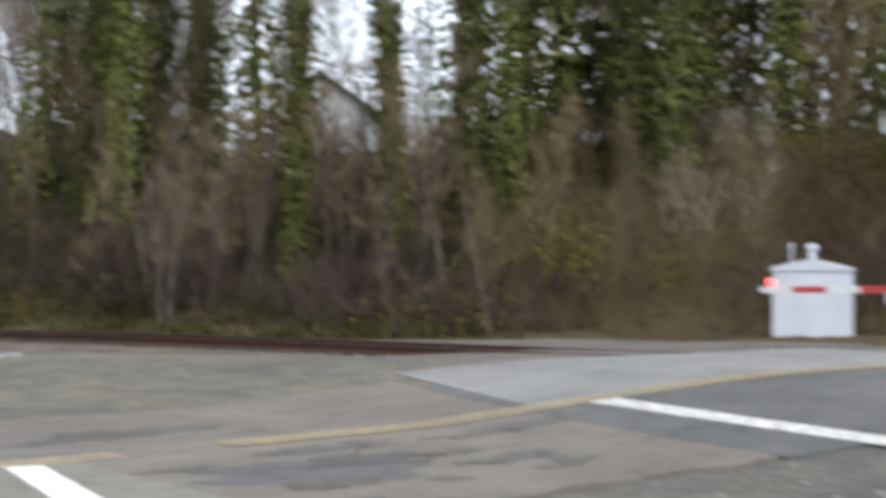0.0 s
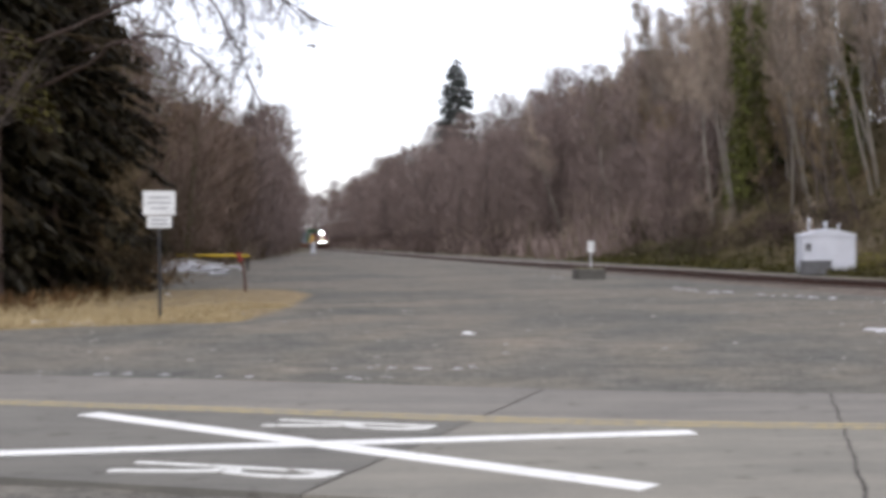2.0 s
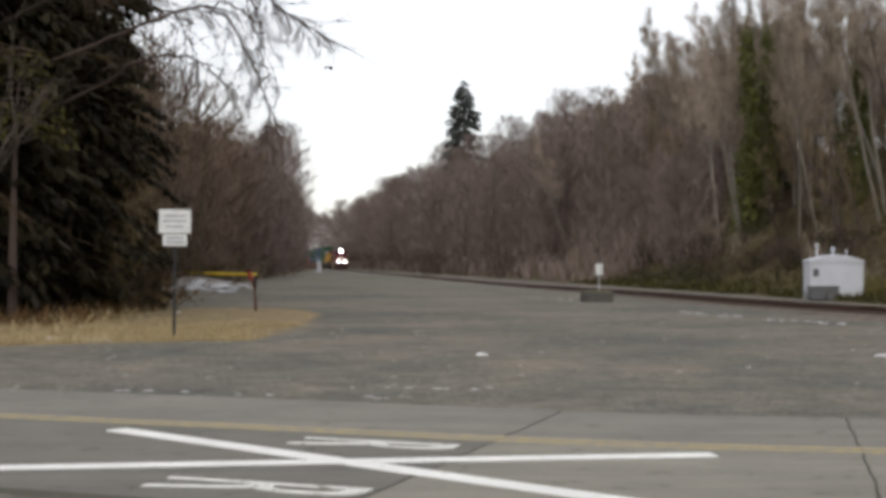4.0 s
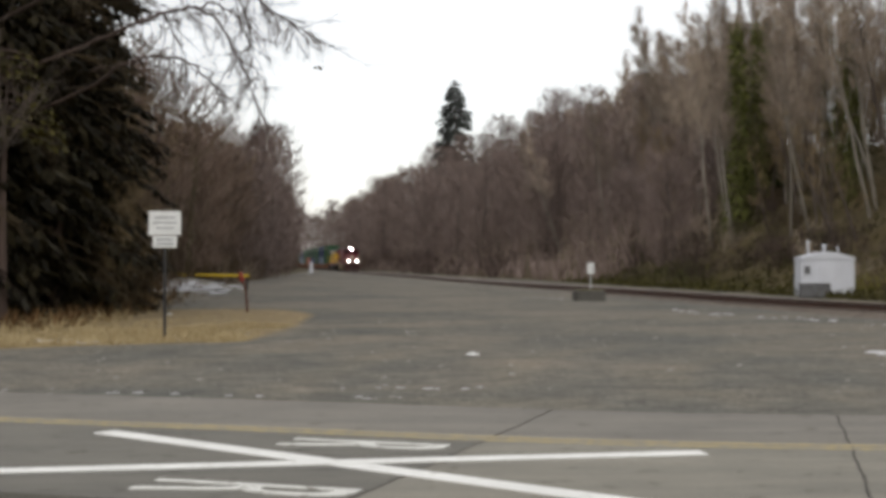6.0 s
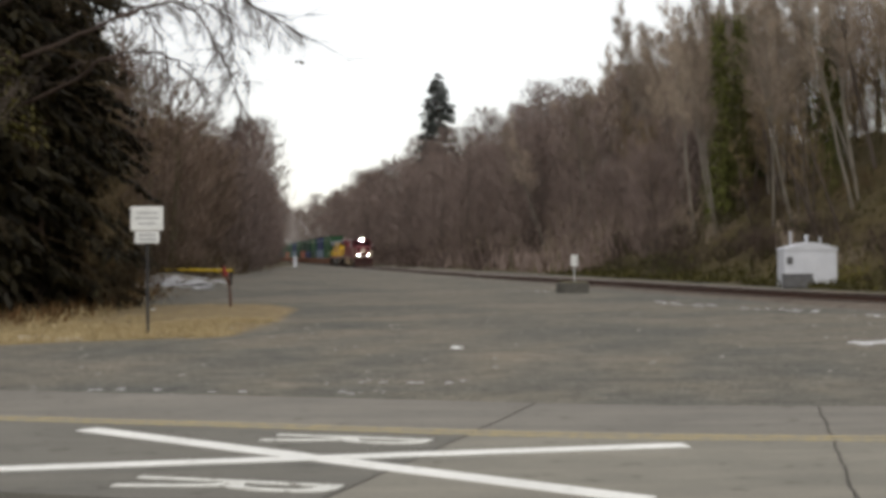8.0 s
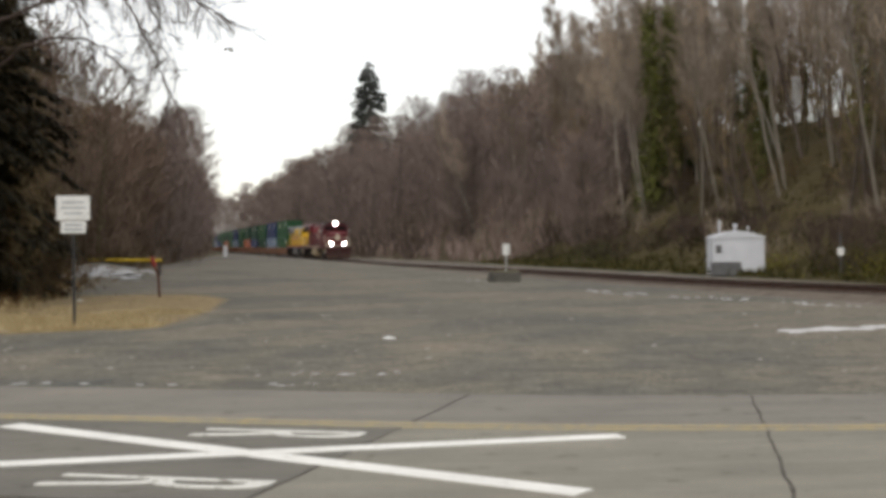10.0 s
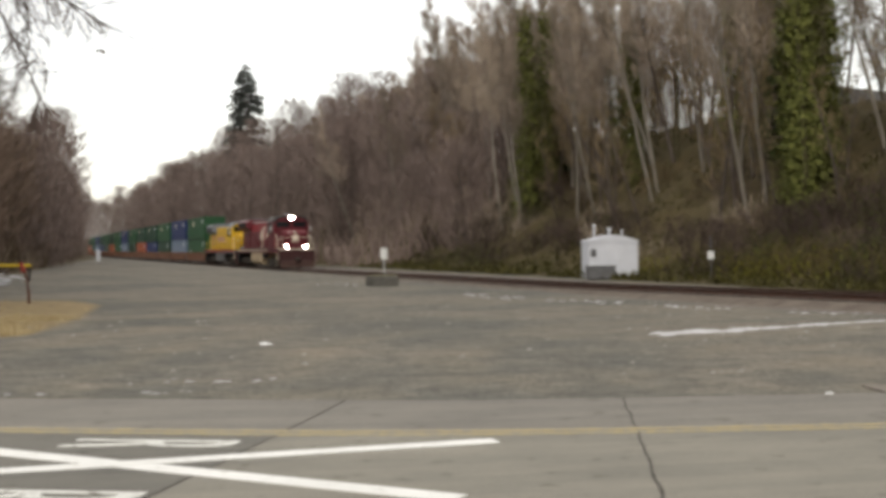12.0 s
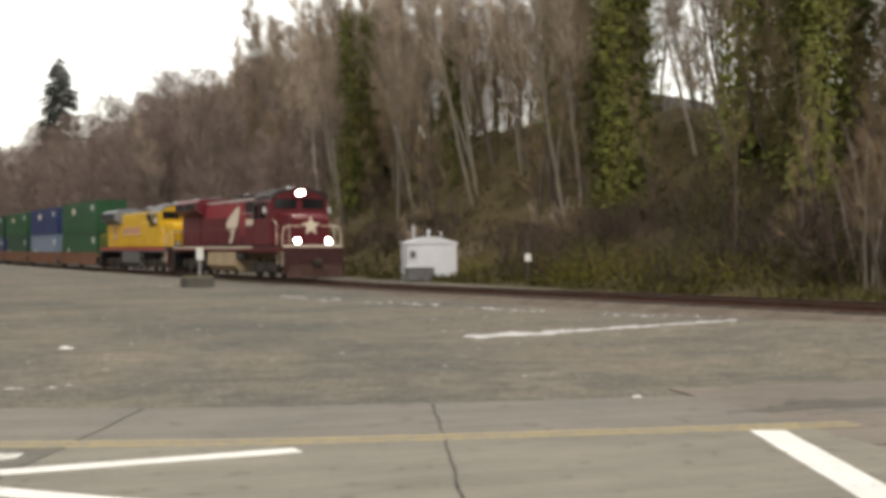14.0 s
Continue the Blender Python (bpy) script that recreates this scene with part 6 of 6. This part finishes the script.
def build_snow():
    rng = random.Random(5)
    wide = (1.9, 0.7)
    # a thin ridge of old snow on the lot, and bits along the track's foot
    sp = line_spots((8.75, 24.3), (11.2, 24.85), 60, rng, 0.12, 0.04, 0.15, 0.85) + line_spots((11.2, 24.85), (14.9, 25.15), 56, rng, 0.1, 0.03, 0.12, 0.85)
    crumbs("snow_ridge", "thin broken ridge of old snow on gravel", "snow", M_SNOW, 1, sp, wide, 0.3)
    sp = []
    for a, b, n in (((6.3, 62.5), (8.4, 58.8), 26), ((9.6, 45.8), (10.6, 42.0), 26), ((11.3, 40.2), (12.2, 37.2), 24), ((12.7, 35.6), (13.6, 32.6), 24), ((14.6, 30.2), (15.6, 28.0), 14)):
        sp += line_spots(a, b, n, rng, 0.26, 0.03, 0.12, 0.75)
    crumbs("snow_bank", "scattered old snow along the ballast's foot", "snow", M_SNOW, 2, sp, (1.3, 1.3), 0.22)
    sp = line_spots((-11.2, 62.5), (-8.6, 64.2), 60, rng, 0.7, 0.15, 0.4) + line_spots((-8.6, 66), (-9.8, 70), 10, rng, 0.5, 0.2, 0.4)
    crumbs("snow_patch", "patch of old snow beside the brush", "snow", M_SNOW, 3, sp, (1.4, 1.4), 0.2)
    sp = line_spots((-7.9, 29.6), (-6.5, 28.2), 40, rng, 0.2, 0.06, 0.18) + line_spots((-9.6, 30), (-8.4, 29.4), 8, rng, 0.2, 0.04, 0.1)
    crumbs("snow_patch", "small patch of old snow in dry grass", "snow", M_SNOW, 4, sp, (1.3, 1.2), 0.2)
    sp = line_spots((-5.6, 18.1), (0.1, 16.6), 26, rng, 0.2, 0.02, 0.07, 0.7) + line_spots((-0.9, 17.9), (1.0, 18.0), 8, rng, 0.25, 0.04, 0.08)
    crumbs("snow_crumb", "icy crumbs along the road's far edge", "snow", M_SNOW, 5, sp, (1.7, 0.9), 0.2)
    for x, y, r, s in ((1.3, 24.3, 0.1, 3), (17.9, 20.1, 0.12, 4), (7.25, 14.4, 0.055, 5), (-7.6, 44.0, 0.08, 6), (-10.2, 33.2, 0.1, 7)):
        crumbs("litter_scrap", "white scrap of litter on the gravel", "litter", M_SIGN, s, [(x, y, r), (x + r * 0.8, y + 0.02, r * 0.6)], (1.3, 0.9), 0.5, "litter")
    rng = random.Random(15)
    sp = [(rng.uniform(2, 16), rng.uniform(2.5, 6.6), rng.uniform(0.015, 0.05)) for _ in range(150)]
    sp += [(rng.uniform(-6, 18), rng.uniform(16, 40), rng.uniform(0.02, 0.06)) for _ in range(220)]
    crumbs("loose_stone", "loose pale stones scattered on the lot", "stones", M_STONE, 8, sp, (1.2, 1.0), 0.6)


M_STONE = worn("pale_stone", (0.2, 0.19, 0.17), (0.34, 0.33, 0.3), 3, 0.95)


def build_grass():
    rng = random.Random(21)
    g = Geo()
    n = 0
    while n < 15000:
        x, y = rng.uniform(-14, -2), rng.uniform(25, 52) if rng.random() < 0.5 else rng.uniform(25, 36)
        if grass_cover(x, y) < rng.uniform(0.35, 0.8) or litter_cover(x, y) > 0.6 or noise.noise((x * 0.5, y * 0.5, 4)) + (30.5 - y) * 0.06 < rng.uniform(-0.5, 0.1):
            continue
        p = Vector((x, y, bumpy(x, y) - 0.01))
        e = (Vector((rng.gauss(0, 0.6), rng.gauss(0, 0.6), 1))).normalized()
        ln = rng.uniform(0.06, 0.2)
        g.leaf(p, e, Vector((rng.gauss(0, 1), rng.gauss(0, 1), 0)).normalized(), ln, 0.02)
        n += 1
    for k in range(5000):
        x, y = rng.uniform(-14, -7.5), rng.uniform(31, 62)
        if litter_cover(x, y) > 0.9 or x > -7.6 - (y - 31) * 0.1 + rng.gauss(0, 0.6):
            continue
        p = Vector((x, y, bumpy(x, y)))
        e = (Vector((rng.gauss(0, 0.8), rng.gauss(0, 0.8), 1))).normalized()
        g.leaf(p, e, Vector((rng.gauss(0, 1), rng.gauss(0, 1), 0)).normalized(), rng.uniform(0.15, 0.5), 0.03)
    tagged(g.mesh("dry_grass", M_GRASS), "dry yellow winter grass on the verge", "grass", kind="stuff")
    b = Geo()
    for k in range(30000):
        y = rng.uniform(24, 110)
        u = 4.5 + abs(rng.gauss(0, 2.6)) if k % 3 == 0 else 5.0 + 20 * rng.random()
        x = track_x(y) + u
        if noise.noise((x * 0.45, y * 0.45, 6)) < rng.uniform(-0.35, 0.15):
            continue
        p = Vector((x, y, bumpy(x, y)))
        e = (Vector((rng.gauss(0, 0.8), rng.gauss(0, 0.8), 0.8))).normalized()
        b.leaf(p, e, Vector((rng.gauss(0, 1), rng.gauss(0, 1), 0)).normalized(), rng.uniform(0.15, 0.6), 0.09)
    tagged(b.mesh("undergrowth", M_UNDERGROWTH), "brown and green undergrowth at the foot of the bank", "undergrowth", kind="stuff")
    b = Geo()
    for k in range(4500):
        x, y = rng.uniform(-13, -8.2), rng.uniform(33, 64)
        if x > -8.4 - (y - 33) * 0.07 + rng.gauss(0, 0.7):
            continue
        p = Vector((x, y, bumpy(x, y)))
        e = (Vector((rng.gauss(0, 0.8), rng.gauss(0, 0.8), 0.9))).normalized()
        b.leaf(p, e, Vector((rng.gauss(0, 1), rng.gauss(0, 1), 0)).normalized(), rng.uniform(0.2, 0.7), 0.06)
    far = Geo()
    for k in range(7000):
        y = 105 + 320 * rng.random() ** 1.3
        x = track_x(y) + rng.uniform(4.5, 30)
        p = Vector((x, y, ground_z(x, y) - 0.2))
        e = (Vector((rng.gauss(0, 0.35), rng.gauss(0, 0.35), 1))).normalized()
        far.leaf(p, e, Vector((rng.gauss(0, 1), rng.gauss(0, 0.5), 0)).normalized(), rng.uniform(1.2, 3.2), 0.16)
    tagged(far.mesh("far_brush", M_TWIG_FAR), "distant leafless brush on the cutting's bank", "brush", kind="stuff")
    tagged(b.mesh("dead_bracken", M_BRACKEN), "dead brown bracken at the edge of the woods", "undergrowth", kind="stuff")


def build_overhang():
    """The bare tree on the verge whose limbs arch over the lot, with hanging twigs."""
    rng = random.Random(77)
    t = thing("weeping_tree", "bare tree with long arching limbs and hanging twigs", "tree", stand(-13.5, 30.6))
    wood, fine = Geo(), Geo()
    trunk = [Vector(p) for p in ((0.6, 6.6, -0.5), (0.7, 6.6, 2.5), (0.8, 6.5, 5.0), (0.9, 6.4, 7.5), (0.9, 6.4, 10.5), (0.9, 6.4, 13.5))]
    wood.limb(trunk, [0.24, 0.2, 0.17, 0.13, 0.09, 0.04], 8)
    arcs = (((0.85, 6.5, 6.2), (5.2, 4.2, 7.3), (7.8, -1.6, 6.9), (8.74, -1.6, 7.23), (9.29, -1.6, 7.14), (9.84, -1.6, 6.42), (10.31, -1.6, 5.24), (10.35, -1.6, 4.42)),
            ((0.8, 6.5, 5.0), (5.2, 4.2, 6.1), (7.39, -1.6, 5.95), (8.21, -1.6, 6.17), (8.91, -1.6, 6.04), (9.4, -1.6, 5.58), (9.65, -1.6, 5.17)),
            ((0.9, 6.4, 7.6), (5.4, 4.0, 9.0), (8.62, -1.6, 8.15), (9.84, -1.6, 7.9), (10.7, -1.6, 7.2), (11.48, -1.6, 6.67)),
            ((7.9, -1.6, 6.95), (8.25, -1.6, 7.1), (8.75, -1.5, 6.33), (8.83, -1.4, 5.75)),
            ((9.0, -1.6, 7.2), (9.5, -1.7, 7.3), (10.0, -1.8, 6.9), (10.3, -1.8, 6.1), (10.42, -1.8, 5.6)),
            ((9.4, -1.6, 8.0), (9.9, -1.4, 7.6), (10.2, -1.3, 6.9), (10.25, -1.3, 6.3)))
    for i_arc, arc in enumerate(arcs):
        ctrl = [Vector(p) for p in arc]
        pts = []
        for i in range(len(ctrl) - 1):
            p0, p1, p2, p3 = ctrl[max(i - 1, 0)], ctrl[i], ctrl[i + 1], ctrl[min(i + 2, len(ctrl) - 1)]
            for k in range(5):
                u = k / 5
                q = 0.5 * (2 * p1 + (p2 - p0) * u + (2 * p0 - 5 * p1 + 4 * p2 - p3) * u * u + (3 * p1 - p0 - 3 * p2 + p3) * u ** 3)
                pts.append(q + rand_dir(rng) * 0.05)
        pts.append(ctrl[-1])
        n = len(pts)
        thin = 0.025 if i_arc > 2 else 0.05
        wood.limb(pts, [thin * (1 - 0.9 * i / (n - 1)) + 0.006 for i in range(n)], 5)
        for k in range((70, 26, 80, 12, 22, 18)[i_arc]):
            q, d = along(pts, rng.uniform(0.3, 1.0))
            e = (d * rng.uniform(0.5, 1.0) + rand_dir(rng) * 0.75 + Vector((0, 0, -rng.uniform(0.0, 0.5)))).normalized()
            tw = bent(q, e, rng.uniform(0.3, 1.0) * (1.7 if k % 7 == 0 else 1.0), rng, 5, 0.2, -0.1)
            fine.limb(tw, [0.012, 0.01, 0.009, 0.007, 0.005, 0.003], 3)
            for j in range(6):
                s, sd = along(tw, rng.uniform(0.3, 1.0))
                e2 = (sd + rand_dir(rng) * 0.6).normalized()
                fine.stick(s, s + e2 * rng.uniform(0.15, 0.6), 0.006, 0.003)
    wood.mesh("trunk", M_TWIG_DARK, t, smooth_faces=True)
    fine.mesh("twig_spray", M_TWIG_DARK, t, "hanging fine twigs")
    # a last dead leaf that hangs on its thread of a twig, out over the lot
    lf = Geo()
    tip = Vector((11.75, -2.9, 5.78))
    lf.limb([Vector((11.48, -1.6, 6.67)), Vector((11.7, -2.2, 6.3)), tip], [0.004, 0.0025, 0.0015], 3)
    lf.leaf(tip, Vector((0.8, 0, -0.5)).normalized(), Vector((0.4, 0.1, 0.8)).normalized(), 0.16, 0.1)
    lf.leaf(tip, Vector((-0.8, 0.2, -0.6)).normalized(), Vector((-0.4, 0.2, 0.8)).normalized(), 0.1, 0.08)
    lf.mesh("dead_leaf", M_BARK, t, "single hanging dead leaf")


def build_tall_shrub():
    """A many-stemmed bare shrub that fans out before the dark cedars."""
    rng = random.Random(58)
    t = thing("tall_shrub", "tall bare brown shrub with fanning stems before dark cedars", "shrub", stand(-11.6, 31.2))
    for k in range(6):
        low = Vector((rng.uniform(-0.5, 0.5), rng.uniform(-0.4, 0.4), -0.3))
        stem = bent(low, Vector((rng.uniform(0.1, 0.55), 0, 1)).normalized(), 5.4, rng, 5, 0.07, 0.02)
        g = Geo()
        g.limb(stem, [0.026, 0.024, 0.022, 0.02, 0.017, 0.014], 4)
        for m in range(3):
            p, d = along(stem, rng.uniform(0.75, 1.0))
            pts = bent(p, (d + Vector((rng.uniform(-0.6, 0.6), rng.uniform(-0.3, 0.3), 0.2))).normalized(), rng.uniform(1.6, 3.2), rng, 5, 0.12, 0.03)
            g.limb(pts, [0.016, 0.014, 0.012, 0.01, 0.007, 0.003], 3)
            for j in range(6):
                q, qd = along(pts, rng.uniform(0.2, 0.95))
                g.limb(bent(q, (qd + rand_dir(rng) * 0.7).normalized(), rng.uniform(0.3, 1.0), rng, 2, 0.2, 0.0), [0.008, 0.006, 0.002], 3)
        g.mesh("stem", M_BARK, t)


def build_letters():
    """The two painted letters of the crossing mark, read by traffic that drives to the track."""
    for x, y, tall, wide in ((-1.0, 12.72, 1.6, 0.9), (-1.88, 10.4, 1.75, 0.9)):
        cu = bpy.data.curves.new("letter", "FONT")
        cu.body, cu.size, cu.extrude, cu.offset = "R", 1.0, 0.006, -0.006
        ob = bpy.data.objects.new("letter", cu)
        scene.collection.objects.link(ob)
        bpy.context.view_layer.update()
        me = bpy.data.meshes.new_from_object(ob.evaluated_get(bpy.context.evaluated_depsgraph_get()))
        bpy.data.objects.remove(ob)
        d = road_dir(x + 0.8)
        turn = math.degrees(math.atan2(d.y, d.x))
        me.transform(pose(x, y, ground_z(x, y) + 0.038, 0, 0, turn - 90) @ Matrix.Diagonal((wide, tall / 0.7, 1, 1)))
        me.materials.append(M_LETTER)
        o = new("painted_letter", me)
        o.parent = road
        o["label"] = "white painted letter R on the road"


def blotch(x, y, rx, ry, seed, lift):
    rng = random.Random(seed)
    pts = []
    for k in range(40):
        a = 2 * math.pi * k / 40
        r = max(0.25, 1 + 0.75 * noise.noise((math.cos(a) * 2.1 + seed * 3.7, math.sin(a) * 2.1, 0)) + 0.3 * noise.noise((math.cos(a) * 6, math.sin(a) * 6, seed)) + rng.uniform(-0.07, 0.07))
        px, py = x + rx * r * math.cos(a), y + ry * r * math.sin(a)
        pts.append(Vector((px, py, ground_z(px, py) + lift)))
    return sheet(pts, 0.01)


def build_wear():
    """Patches, potholes and cracks in the old asphalt beyond the concrete slabs."""
    for x, y, rx, ry, s, l in ((9.6, 10.35, 0.75, 0.22, 1, 0.031), (12.4, 10.1, 1.1, 0.2, 2, 0.031), (9.0, 12.7, 1.2, 0.45, 3, 0.03), (10.6, 8.6, 0.6, 0.15, 4, 0.0335), (8.3, 8.6, 0.4, 0.2, 5, 0.0335)):
        part("patch", blotch(x, y, rx, ry, s, l), M_PATCH, road, "dark patch in the asphalt")
    rng = random.Random(41)
    for k in range(16):
        part("patch", blotch(rng.uniform(7.7, 11.5), rng.uniform(7.4, 10.6), rng.uniform(0.12, 0.4), rng.uniform(0.04, 0.13), 20 + k, 0.0295 + 0.0002 * k), M_PATCH, road, "dark patch in the asphalt")
    part("patch", blotch(8.75, 9.2, 1.1, 0.75, 63, 0.0265), M_ASPHALT_DARK, road, "dark worn stretch of asphalt")
    part("patch", blotch(9.4, 12.2, 1.0, 0.16, 9, 0.032), M_SLAB_FAR, road, "pale worn patch")
    rng = random.Random(31)
    for x, y, dx, dy, n in ((7.9, 8.4, 0.5, 0.05, 7), (8.6, 9.3, 0.45, 0.16, 6), (8.2, 10.0, 0.4, -0.3, 5), (13.6, 11.0, 0.12, 0.45, 7)):
        p = Vector((x, y, 0))
        pts = []
        for k in range(n):
            pts.append(p.copy())
            p = p + Vector((dx + rng.gauss(0, 0.12), dy + rng.gauss(0, 0.16), 0))
        bm = bmesh.new()
        left, right = [], []
        for k, q in enumerate(pts):
            w = 0.005 + 0.012 * rng.random()
            z = ground_z(q.x, q.y) + 0.03
            left.append(bm.verts.new((q.x, q.y - w, z)))
            right.append(bm.verts.new((q.x, q.y + w, z)))
        for k in range(n - 1):
            bm.faces.new((left[k], left[k + 1], right[k + 1], right[k]))
        part("crack", bm, M_FISSURE, road)


build_signal_houses()
build_markers()
build_verge_signs()
build_crossing()
build_houses()
build_snow()
build_grass()
build_overhang()
build_tall_shrub()
build_letters()
build_wear()

motions()
